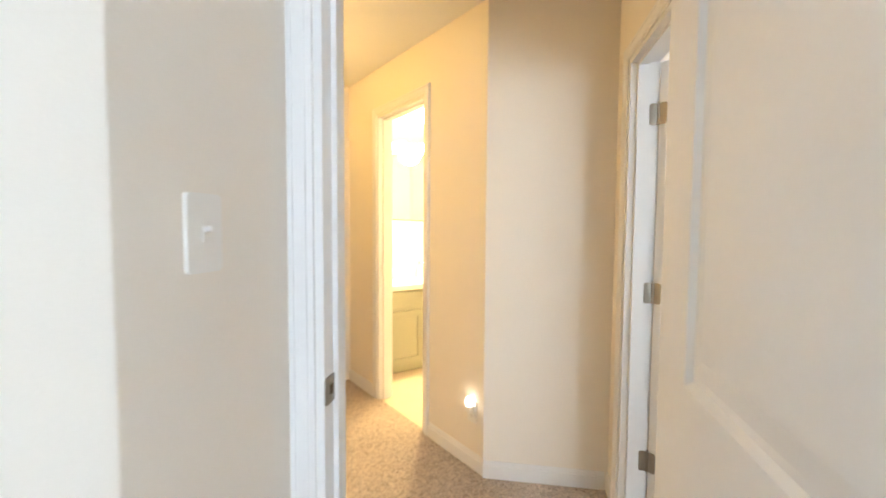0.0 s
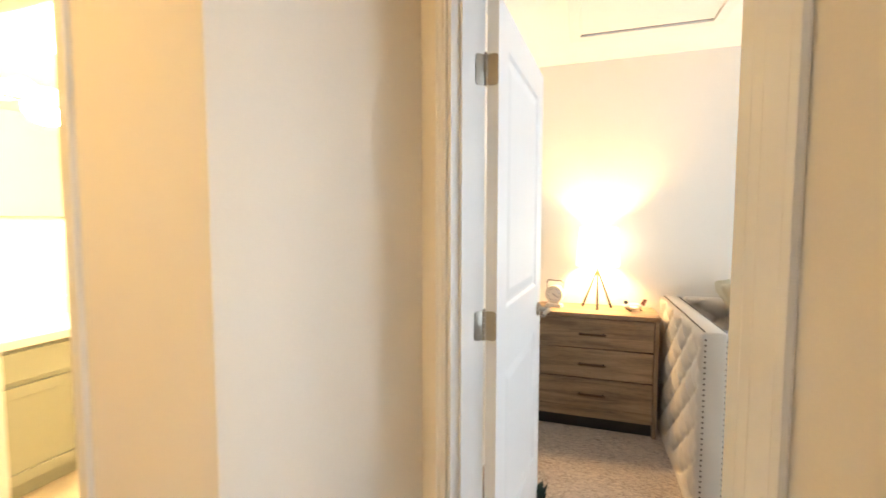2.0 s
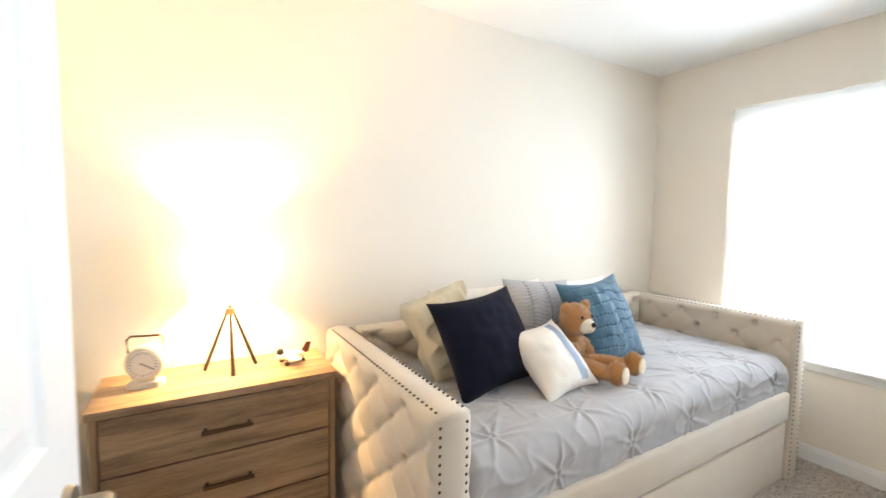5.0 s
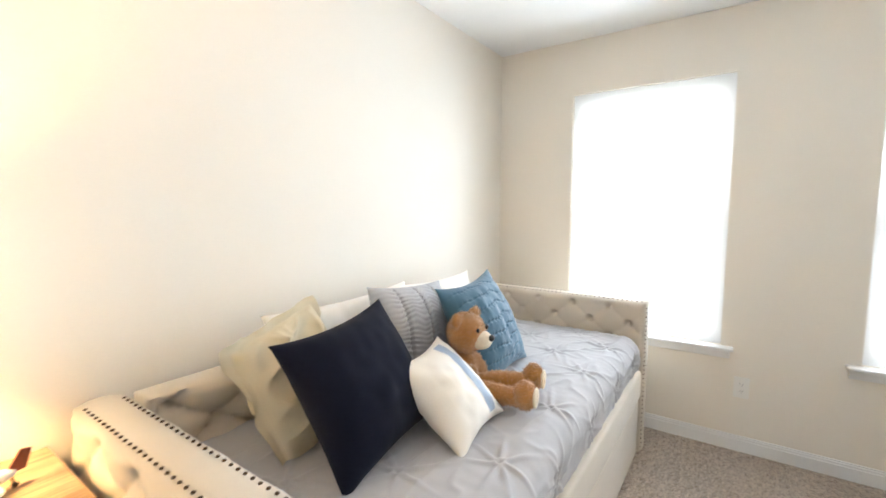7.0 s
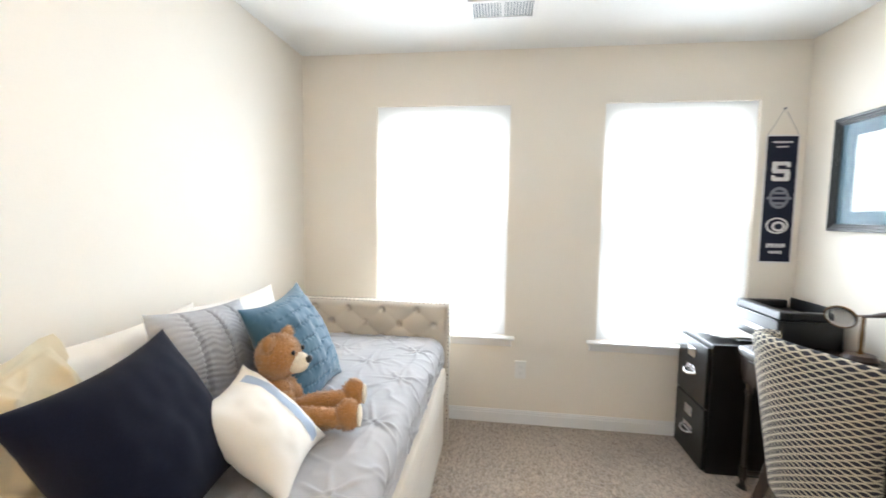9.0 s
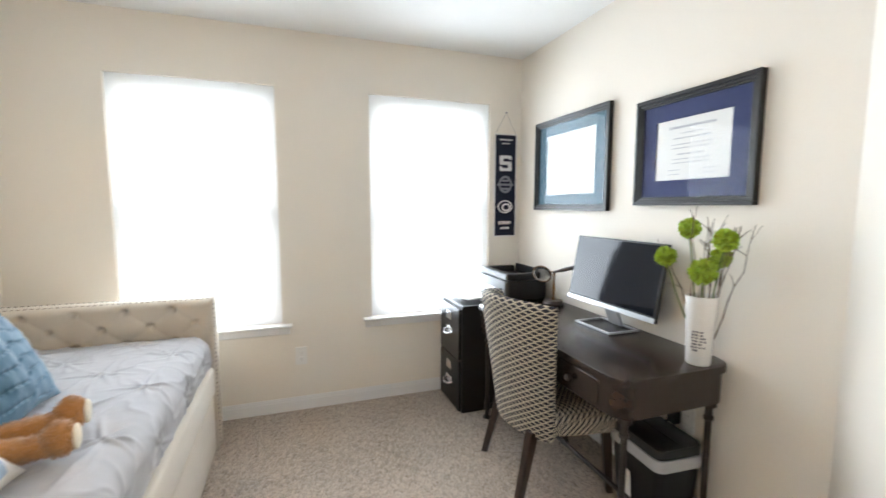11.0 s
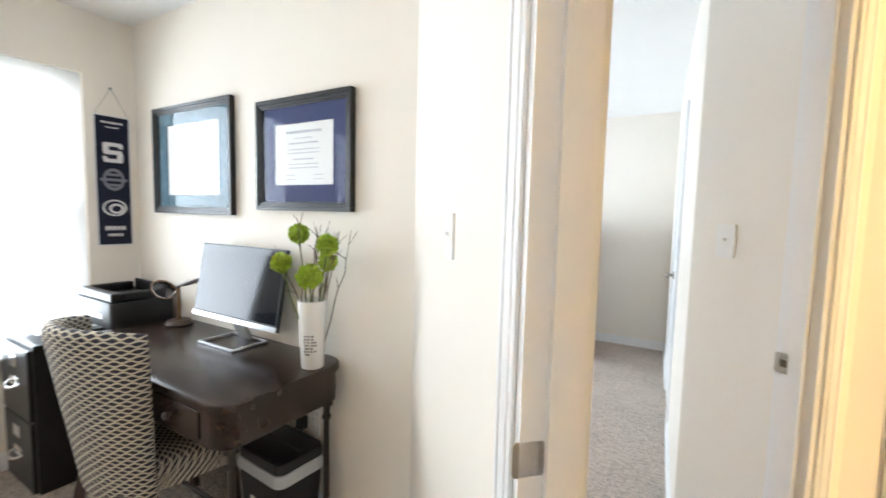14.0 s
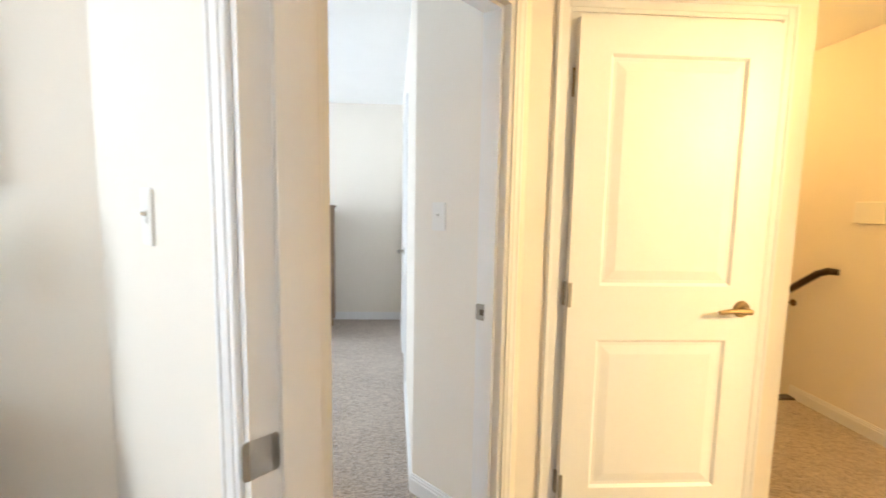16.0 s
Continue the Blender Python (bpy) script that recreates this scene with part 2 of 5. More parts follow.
I4 = Matrix()
WINS = ((2.84, 3.715, 0.63, 2.122), (1.385, 2.262, 0.63, 2.122))
WINS_A = ((-0.55, 0.32, 0.63, 2.122), (-2.05, -1.18, 0.63, 2.122))
BEIGE = "beige painted drywall in the bedroom"
wall("wall_north", I4, "x", -0.415, 3.34, 4.23, 4.345, 0, H, (), "cream drywall behind the daybed and dresser")
wall("wall_east", I4, "y", -2.56, 4.23, 3.197, 3.34, 0, H, WINS + WINS_A, "beige drywall with two bright windows")
wall("wall_desk", I4, "x", 1.12, 3.197, 1.015, 1.13, 0, H, (), "cream drywall behind the desk")
wall("wall_bedroom_west", I4, "y", 2.56, 4.23, -0.415, -0.30, 0, H, (), BEIGE)
wall("wall_bedroom_door", DIAG, "y", -0.08, 2.04, 1.486, 1.60, 0, H, ((0.93, 1.735, 0, DOOR_H),), "drywall round the bedroom doorway")
wall("wall_first_room_door", DIAG, "x", 0.42, 1.486, 0.598, 0.713, 0, H, ((0.598, 1.328, 0, DOOR_H),), "drywall round the first doorway")
wall("wall_first_room_side", DIAG, "y", 0.195, 0.598, 0.430, 0.545, 0, H, (), "beige drywall with a light switch")
WEST = pose(0.2475, 0.523, 0, 0, 0, 3.7)  # the first room is not quite square
wall("wall_first_room_west", WEST, "y", -2.97, 0.0, -0.115, 0.0, 0, H, ((-1.85, -1.10, 0, DOOR_H),), "pale drywall of the first room")
wall("wall_first_room_south", I4, "x", 0.168, 3.197, -2.565, -2.45, 0, H, (), "pale drywall at the far end of the first room")
wall("wall_hall_angle", DIAG, "x", 0.870, 1.486, 1.92, 2.035, 0, H, (), "pale angled drywall in the hall")
wall("wall_hall_north", I4, "x", -2.80, -0.742, 1.985, 2.10, 0, H, ((-1.95, -1.318, 0, 2.13),), "yellow-lit hall drywall beside the bathroom")
wall("wall_hall_south", I4, "x", -1.195, -0.12, 0.738, 0.853, 0, H, ((-1.062, -0.300, 0, DOOR_H),), "yellow-lit hall drywall round the closet")
wall("wall_hall_west", I4, "y", -3.4, 1.985, -2.565, -2.45, -2.6, H, ((1.05, 1.86, 0, DOOR_H),), "yellow-lit drywall at the end of the hall")
wall("wall_bathroom_west", I4, "y", 1.985, 4.3, -2.915, -2.80, 0, H, (), "bathroom drywall behind the vanity")
wall("wall_stair", I4, "y", -3.4, 0.738, -1.195, -1.08, -2.6, H, (), "yellow-lit drywall beside the stairs")
wall("wall_stair_end", I4, "x", -2.45, -1.195, -3.4, -3.285, -2.6, H, (), "drywall at the foot of the stairs")
wall("wall_closet_back", I4, "x", -1.08, 0.168, 0.0, 0.115, 0, H, (), "drywall behind the closet")
wall("wall_bathroom_back", I4, "x", -2.80, -0.415, 4.23, 4.345, 0, H, (), "bathroom drywall")

bm = fresh()
box(bm, -2.915, 3.34, -3.4, 4.345, H, H + 0.12)
tagged(part("ceiling", bm, CEIL), "white matt painted ceiling", "ceiling", kind="structure")

CARPET_Z = 0.042  # the top of the carpet, into which feet sink
bm = fresh()
box(bm, -1.24, 3.34, -2.565, 2.0, -0.2, CARPET_Z)
box(bm, -2.80, -1.24, -0.42, 2.0, -0.2, CARPET_Z)
box(bm, -0.80, 3.34, 2.0, 4.345, -0.2, CARPET_Z)
box(bm, -5.4, -2.80, -0.6, 1.9, -0.2, CARPET_Z)
tagged(part("floor", bm, CARPET), "beige textured loop carpet", "floor", kind="structure")
bm = fresh()
box(bm, -2.80, -0.80, 2.0, 4.23, -0.2, CARPET_Z - 0.004)
TILE = material("vinyl_floor", (0.55, 0.47, 0.36), 0.35, vary=0.08, scale=5, fine=50, bump=0.05)
tagged(part("floor_bathroom", bm, TILE), "pale vinyl bathroom floor", "floor", kind="structure")
# the room behind the hall's end door, closed with plain walls
bm = fresh()
box(bm, -5.4, -2.57, 1.90, 1.98, 0, H)
box(bm, -5.4, -2.57, -0.7, -0.6, 0, H)
box(bm, -5.5, -5.4, -0.7, 2.1, 0, H)
box(bm, -5.5, -2.915, -0.7, 2.1, H, H + 0.1)
tagged(part("wall_back_room", bm, WALL), "plain walls of a room past the hall", "wall", kind="structure")
bm = fresh()
for k in range(11):
    box(bm, -2.80, -1.24, -0.42 - 0.26 * (k + 1), -0.42 - 0.26 * k + 0.02, -0.19 * (k + 2), -0.19 * (k + 1), bev=0.012)
tagged(part("stairs", bm, CARPET), "carpeted stairs leading down", "stairs", kind="structure")
bm = fresh()
box(bm, -2.80, -1.24, -0.445, -0.36, -0.03, CARPET_Z + 0.012, bev=0.01)
tagged(part("trim_stair_edge", bm, material("dark_nosing", (0.05, 0.035, 0.025), 0.4)), "dark wooden nosing at the top step", "trim", kind="structure")


def baseboard(m, along, s0, s1, n, way):
    """A skirting with a stepped top; n: the wall's face; way: +1 or -1, the side of the room."""
    bm = fresh()
    for t, z0, z1 in ((0.014, 0.0, 0.108), (0.010, 0.108, 0.121), (0.006, 0.121, 0.130)):
        a, b = sorted((n, n + way * t))
        if along == "x":
            box(bm, s0, s1, a, b, z0, z1, bev=0.0)
        else:
            box(bm, a, b, s0, s1, z0, z1, bev=0.0)
    return tagged(part("baseboard", bm, TRIM, None, m=m), "white painted baseboard", "baseboard", kind="structure")


CW = 0.062  # casing width
baseboard(I4, "x", -0.30, 3.197, 4.23, -1)
baseboard(I4, "y", 1.13, 4.216, 3.197, -1)
baseboard(I4, "x", 1.15, 3.183, 1.13, 1)
baseboard(I4, "y", 2.57, 4.216, -0.30, 1)
baseboard(DIAG, "y", 0.01, 0.93 - CW, 1.60, 1)
baseboard(DIAG, "y", 1.735 + CW, 1.92, 1.486, -1)
baseboard(DIAG, "y", 0.195, 0.598 - 0.062, 0.545, 1)
baseboard(WEST, "y", -2.94, -1.85 - CW, 0.0, 1)
baseboard(WEST, "y", -1.10 + CW, 0.0, 0.0, 1)
baseboard(I4, "x", 0.45, 3.197, -2.45, 1)
baseboard(DIAG, "x", 0.870, 1.468, 1.92, -1)
baseboard(I4, "x", -1.318 + CW, -0.742, 1.985, -1)
baseboard(I4, "x", -2.45, -1.95 - CW, 1.985, -1)
baseboard(I4, "x", -0.300 + CW, -0.135, 0.853, 1)
baseboard(I4, "y", -0.42, 1.05 - CW, -2.45, 1)


def casing(m, along, s0, s1, n0, n1, h, faces, stop=None):
    """The lining of a doorway, its stop and the moulded casings on the given faces (n, way)."""
    bm = fresh()

    def put(a, b, c, d, z0, z1, bev=0.0):
        c, d = sorted((c, d))
        if along == "x":
            box(bm, a, b, c, d, z0, z1, bev=bev)
        else:
            box(bm, c, d, a, b, z0, z1, bev=bev)
    j = 0.018
    put(s0, s0 + j, n0, n1, 0, h)
    put(s1 - j, s1, n0, n1, 0, h)
    put(s0 + j, s1 - j, n0, n1, h - j, h)
    if stop:
        put(s0 + j, s0 + j + 0.012, *stop, 0, h - j)
        put(s1 - j - 0.012, s1 - j, *stop, 0, h - j)
        put(s0 + j + 0.012, s1 - j - 0.012, *stop, h - j - 0.012, h - j)
    for n, way in faces:
        for a, b, t in ((0.006, CW, 0.0095), (0.020, CW - 0.0015, 0.0125), (0.047, CW - 0.0030, 0.0155)):
            put(s0 + 0.006 - b, s0 + 0.006 - a + 0.0, n, n + way * t, 0, h - 0.006 + b, 0.0022)
            put(s1 - 0.006 + a, s1 - 0.006 + b, n, n + way * t, 0, h - 0.006 + b, 0.0022)
            put(s0 + 0.006 - a, s1 - 0.006 + a, n, n + way * t, h - 0.006 + a, h - 0.006 + b, 0.0022)
    return tagged(part("trim_doorway", bm, TRIM, None, m=m), "white moulded door casing and jamb", "door frame", kind="structure")


casing(DIAG, "y", 0.93, 1.735, 1.486, 1.60, DOOR_H, ((1.60, 1), (1.486, -1)), (1.515, 1.555))
casing(DIAG, "x", 0.598, 1.328, 0.598, 0.713, DOOR_H, ((0.598, -1), (0.713, 1)), (0.643, 0.683))
casing(I4, "x", -1.95, -1.318, 1.985, 2.10, 2.13, ((1.985, -1),), (2.02, 2.06))
casing(I4, "x", -1.062, -0.300, 0.738, 0.853, DOOR_H, ((0.853, 1),))
casing(I4, "y", 1.05, 1.86, -2.565, -2.45, DOOR_H, ((-2.45, 1),))
casing(WEST, "y", -1.85, -1.10, -0.115, 0.0, DOOR_H, ((0.0, 1),))


def rings(bm, x0, x1, z0, z1, y, way):
    """The moulding and raised field of a door panel, as rings on the face y."""
    steps = ((0.0, 0.0), (0.010, -0.009), (0.022, -0.009), (0.055, -0.003))
    last = None
    for off, dep in steps:
        yy = y + way * dep
        cur = [bm.verts.new((x, yy, z)) for x, z in ((x0 + off, z0 + off), (x1 - off, z0 + off), (x1 - off, z1 - off), (x0 + off, z1 - off))]
        if last:
            for k in range(4):
                bm.faces.new((last[k], last[(k + 1) % 4], cur[(k + 1) % 4], cur[k]))
        last = cur
    bm.faces.new(last)


def lever(parent, x, z, y, way, turn, metal=None):
    """A lever handle with a round rose on the face y."""
    bm = fresh()
    cyl(bm, 0.032, 0.028, 0, 0.010, pose(x, y, z, -90 * way, 0, 0), 20)
    cyl(bm, 0.011, 0.011, 0.008, 0.05, pose(x, y, z, -90 * way, 0, 0), 12)
    tube(bm, [(x, y + way * 0.048, z), (x + turn * 0.03, y + way * 0.052, z + 0.002), (x + turn * 0.07, y + way * 0.05, z + 0.004), (x + turn * 0.115, y + way * 0.045, z - 0.004)], [0.011, 0.010, 0.009, 0.008], 10)
    return part("door_handle", bm, metal or NICKEL, parent, "satin metal lever handle", smooth=40)


def hinge(parent, z, m=None):
    """The knuckle and the leaf on the door's edge; m: the pose of the jamb's own leaf, fixed to the frame."""
    bm = fresh()
    for k in range(5):
        cyl(bm, 0.0065, 0.0065, -0.045 + k * 0.018, -0.045 + k * 0.018 + 0.0165, pose(0, 0.004, z), 12)
    cyl(bm, 0.005, 0.003, 0.045, 0.052, pose(0, 0.004, z), 10)
    prism(bm, rounded(-0.034, 0.0, -0.045, 0.045, 0.010, 4), 0, 0.0025, pose(0, 0, z) @ PLATE)
    part("hinge", bm, NICKEL, parent, "satin nickel butt hinge", smooth=40)
    if m is not None:
        bm = fresh()
        prism(bm, rounded(-0.034, 0.0, -0.045, 0.045, 0.010, 4), 0, 0.0025, bev=0.0006)
        for sy in (-0.028, 0.0, 0.028):
            cyl(bm, 0.0035, 0.003, 0.0026, 0.0032, pose(-0.02 if sy else -0.012, sy, 0), 8)
        tagged(part("trim_hinge_leaf", bm, NICKEL, None, m=m, smooth=40), "satin nickel hinge leaf on the jamb", "hinge", kind="structure")


# turns a plate in x, y so that it lies on the plane x = 0 with its height along z, reaching to -y
PLATE = Matrix(((0, 0, -1, 0), (1, 0, 0, 0), (0, 1, 0, 0), (0, 0, 0, 1)))


def door(name, m, w, label, knob=True, turn=-1, metal=None, knob_z=0.975):
    """A moulded two-panel door, hinged at x = 0 and reaching to x = w, its faces at y = 0 and y = -0.035."""
    ob = thing(name, m, label, "door", kind="structure")
    h, t, st = DOOR_H - 0.035, 0.035, 0.115
    bm = fresh()
    rails = ((0.012, 0.30), (0.885, 1.09), (1.905, h + 0.012))
    box(bm, 0, st, -t, 0, 0.012, h + 0.012)
    box(bm, w - st, w, -t, 0, 0.012, h + 0.012)
    for a, b in rails:
        box(bm, st, w - st, -t, 0, a, b)
    for a, b in ((0.30, 0.885), (1.09, 1.905)):
        rings(bm, st, w - st, a, b, 0, 1)
        rings(bm, st, w - st, a, b, -t, -1)
    part("leaf", bm, TRIM, ob, m=Matrix())
    if knob:
        lever(ob, w - 0.065, knob_z, 0.0, 1, turn, metal)
        lever(ob, w - 0.065, knob_z, -t, -1, turn, metal)
    return ob


def strike(m, label="satin nickel strike plate"):
    bm = fresh()
    prism(bm, rounded(-0.028, 0.028, -0.030, 0.030, 0.008, 4), 0, 0.003, bev=0.0008)
    for sy in (-0.021, 0.021):
        cyl(bm, 0.0045, 0.004, 0.0030, 0.0040, pose(0, sy, 0), 10)
    for q in ((-0.013, -0.010, -0.014, 0.014), (0.010, 0.013, -0.014, 0.014), (-0.010, 0.010, -0.014, -0.011), (-0.010, 0.010, 0.011, 0.014)):
        box(bm, q[0], q[1], q[2], q[3], 0.0028, 0.0042)
    # dark plate puts the shade inside the latch hole into colour
    hole = fresh()
    box(hole, -0.0098, 0.0098, -0.0108, 0.0108, 0.0028, 0.0034)
    tagged(part("trim_latch_shade", hole, LATCH_SHADE, None, m=m), "dark plate for the shade in the strike plate's latch hole", "latch hole", kind="structure")
    return tagged(part("strike_plate", bm, NICKEL, None, m=m, smooth=40), label, "strike plate", kind="structure")

# doors
d = door("door_bedroom", DIAG @ pose(1.604, 1.712, 0, 0, 0, 40.5), 0.77, "white two-panel bedroom door standing wide open")
for z in (0.31, 1.055, 1.815):
    hinge(d, z, DIAG @ pose(1.600, 1.7168, z) @ Matrix(((1, 0, 0, 0), (0, 0, -1, 0), (0, 1, 0, 0), (0, 0, 0, 1))))
d = door("door_first_room", DIAG @ pose(1.312, 0.596, 0, 0, 0, -93), 0.69, "white two-panel door of the first room standing open")
for z in (0.31, 1.055, 1.815):
    hinge(d, z, None)
d = door("door_closet", pose(-0.318, 0.855, 0, 0, 0, 180), 0.726, "closed white two-panel closet door in warm light", metal=BRASS_DULL, knob_z=1.005)
for z in (0.31, 1.055):
    bm = fresh()
    cyl(bm, 0.0075, 0.0075, -0.045, 0.045, pose(-0.002, -0.004, z) @ pose(0, 0, 0), 12)
    box(bm, -0.002, 0.012, -0.0385, -0.0353, z - 0.045, z + 0.045)
    part("hinge", bm, NICKEL, d, "satin nickel hinge knuckle", smooth=40)
bm = fresh()
cyl(bm, 0.0075, 0.0075, -0.05, 0.05, pose(-0.002, 0.006, 1.815), 12)
rod(bm, (-0.045, 0.022, 1.862), (0.045, 0.022, 1.868), 0.009)
ball(bm, 0.013, 0.013, 0.013, pose(-0.047, 0.022, 1.862), 12, 8)
ball(bm, 0.012, 0.012, 0.012, pose(0.047, 0.022, 1.868), 12, 8)
rod(bm, (0, 0.022, 1.865), (0, 0.010, 1.80), 0.008)
part("hinge_pin_stop", bm, BRASS_DULL, d, "dull brass hinge-pin door stop", smooth=50)
for xx in (0.235, 0.44):
    bm = fresh()
    box(bm, xx - 0.015, xx + 0.015, 0.0005, 0.004, 1.985, 2.026, bev=0.001)
    tube(bm, [(xx, 0.003, 1.995), (xx, 0.016, 1.985), (xx, 0.022, 1.995)], 0.004, 8)
    part("hook", bm, PLASTIC, d, "small white over-door hook", smooth=50)
for z in (0.31, 1.055):
    bm = fresh()
    cyl(bm, 0.0075, 0.0075, -0.045, 0.045, pose(-0.004, 0.006, z), 12)
    part("hinge_knuckle", bm, BRASS_DULL, d, smooth=50)
d = door("door_hall_end", pose(-2.53, 1.842, 0, 0, 0, 196), 0.77, "white two-panel door at the end of the hall standing open")
for z in (0.31, 1.055, 1.815):
    hinge(d, z, None)
d = door("door_first_closet", WEST @ pose(0.0, -1.12, 0, 0, 0, -90), 0.71, "closed white door in the first room")
strike(DIAG @ pose(1.583, 0.948, 1.002, -90, 0, 180))
strike(DIAG @ pose(0.616, 0.626, 0.985) @ Matrix(((0, 0, 1, 0), (1, 0, 0, 0), (0, 1, 0, 0), (0, 0, 0, 1))))


# windows
# translucent white for the added sheet that imitates the windows' glare
GLARE_WHITE = bpy.data.materials.new("glare_diffuser")
GLARE_WHITE.use_nodes = True
_nt = GLARE_WHITE.node_tree
_tr = _nt.nodes.new("ShaderNodeBsdfTranslucent")
_tr.inputs["Color"].default_value = (0.95, 0.96, 0.97, 1)
_df = _nt.nodes.new("ShaderNodeBsdfDiffuse")
_df.inputs["Color"].default_value = (0.85, 0.86, 0.87, 1)
_mx = _nt.nodes.new("ShaderNodeMixShader")
_mx.inputs[0].default_value = 0.25
_nt.links.new(_tr.outputs[0], _mx.inputs[1])
_nt.links.new(_df.outputs[0], _mx.inputs[2])
_nt.links.new(_mx.outputs[0], _nt.nodes["Material Output"].inputs[0])


def window(y0, y1, z0, z1, name):
    ob = thing(name, pose(3.197, 0, 0), "white double-hung window, bright with daylight", "window", kind="structure")
    bm = fresh()
    fr = 0.03
    for a, b, c, d2 in ((y0, y0 + fr, z0, z1), (y1 - fr, y1, z0, z1), (y0 + fr, y1 - fr, z1 - fr, z1), (y0 + fr, y1 - fr, z0, z0 + fr)):
        box(bm, 0.072, 0.135, a, b, c, d2, bev=0.003)
    part("window_frame", bm, TRIM, ob)
    mid = (z0 + z1) / 2
    for nm, x0, a, b in (("upper_sash", 0.105, mid - 0.02, z1 - fr), ("lower_sash", 0.078, z0 + fr, mid + 0.02)):
        bm = fresh()
        w = 0.035
        for c, d2, e, f in ((y0 + fr, y0 + fr + w, a, b), (y1 - fr - w, y1 - fr, a, b), (y0 + fr + w, y1 - fr - w, b - w, b), (y0 + fr + w, y1 - fr - w, a, a + w)):
            box(bm, x0, x0 + 0.026, c, d2, e, f, bev=0.003)
        s = part(nm, bm, TRIM, ob)
        bm = fresh()
        box(bm, x0 + 0.010, x0 + 0.015, y0 + fr + w, y1 - fr - w, a + w, b - w)
        p = part("pane", bm, GLASS, s)
        p.visible_shadow = False
    # added sheer sheet: hides the sashes and whitens the opening like glare
    bm = fresh()
    box(bm, 0.020, 0.0212, y0 + 0.002, y1 - 0.002, z0 + 0.002, z1 - 0.001)
    s = part("glare_sheet", bm, GLARE_WHITE, ob, "added sheer white sheet that gives the window its blank glare")
    s.visible_shadow = False
    bm = fresh()
    box(bm, -0.055, 0.06, y0 - 0.06, y1 + 0.06, z0 - 0.019, z0 - 0.001, bev=0.006)
    part("window_sill", bm, TRIM, ob)
    bm = fresh()
    box(bm, -0.016, -0.001, y0 - 0.045, y1 + 0.045, z0 - 0.068, z0 - 0.0195, bev=0.004)
    part("apron", bm, TRIM, ob)
    return ob


for k, (a, b, c, d2) in enumerate(WINS + WINS_A):
    window(a, b, c, d2, "window_%d" % (k + 1))
bm = fresh()
box(bm, 12.0, 12.1, -30, 30, -4, 20)
tagged(part("backdrop", bm, glow_material("bright_sky", (0.93, 0.97, 1.0), 7.0)), "bright white overcast sky", "sky", kind="structure")
bm = fresh()
box(bm, -60, 60, -60, 60, -3.1, -3.0)
tagged(part("ground", bm, material("lawn", (0.06, 0.09, 0.03), 0.9, vary=0.3, scale=3, fine=40)), "green lawn outside the house", "ground", kind="structure")

# ---------- more materials ----------
LINEN = material("linen", (0.56, 0.495, 0.412), 0.9, vary=0.06, scale=6, fine=500, bump=0.25, dist=0.001, Sheen_Weight=0.3)
BRONZE = material("nail_bronze", (0.10, 0.065, 0.04), 0.35, 0.9, vary=0.1, bump=0.0)
GREY_COTTON = material("grey_cotton", (0.394, 0.393, 0.413), 0.85, vary=0.05, scale=5, fine=420, bump=0.15, dist=0.001, Sheen_Weight=0.2)
NAVY = material("navy_velvet", (0.0045, 0.0055, 0.015), 0.9, vary=0.25, scale=9, fine=300, bump=0.2, dist=0.001, Sheen_Weight=0.03, Specular_IOR_Level=0.15)
TEAL = material("blue_quilt", (0.038, 0.115, 0.185), 0.75, vary=0.12, scale=8, fine=300, bump=0.2, dist=0.001, Sheen_Weight=0.2)
GREY_SILK = material("grey_ruched", (0.42, 0.43, 0.46), 0.6, vary=0.08, scale=10, fine=300, bump=0.15, dist=0.001)
WHITE_COTTON = material("white_cotton", (0.80, 0.77, 0.72), 0.85, vary=0.03, scale=6, fine=350, bump=0.15, dist=0.001)
CREAM_COTTON = material("cream_cotton", (0.60, 0.52, 0.37), 0.85, vary=0.06, scale=7, fine=350, bump=0.15, dist=0.001)
STRIPE = material("pale_blue_stripe", (0.36, 0.44, 0.56), 0.85, vary=0.08, scale=20, fine=350, bump=0.15, dist=0.001)
FUR = material("brown_fur", (0.52, 0.245, 0.075), 0.95, vary=0.25, scale=40, fine=260, bump=0.9, dist=0.006, Sheen_Weight=0.6)
FUR_PALE = material("pale_fur", (0.80, 0.72, 0.58), 0.95, vary=0.15, scale=40, fine=260, bump=0.8, dist=0.004)
BLACK_PL = material("black_plastic", (0.006, 0.006, 0.007), 0.35, vary=0.1, fine=300, bump=0.05)
BLACK_METAL = material("black_enamel", (0.007, 0.0065, 0.0065), 0.33, vary=0.12, fine=200, bump=0.04)
SILVER = material("silver_plastic", (0.55, 0.56, 0.58), 0.3, 0.6, vary=0.03, bump=0.0)
CHROME = material("chrome", (0.75, 0.75, 0.76), 0.12, 1.0, vary=0.02, bump=0.0)
OAK = wood("dresser_oak", (0.15, 0.095, 0.055), (0.36, 0.25, 0.16), 0.5, "X", 3.0, 9.0)
OAK_SIDE = wood("dresser_oak_side", (0.15, 0.095, 0.055), (0.34, 0.24, 0.155), 0.5, "Z", 3.0, 9.0)
DARKWOOD = wood("desk_wood", (0.016, 0.0085, 0.0057), (0.029, 0.0155, 0.0102), 0.27, "X", 3.0, 7.0, 0.02)
LEGWOOD = wood("chair_leg_wood", (0.018, 0.009, 0.006), (0.05, 0.025, 0.016), 0.3, "Z", 3.0, 9.0, 0.05)
GUNMETAL = material("gunmetal", (0.065, 0.055, 0.05), 0.38, 0.8, vary=0.15, scale=15, fine=200, bump=0.05)
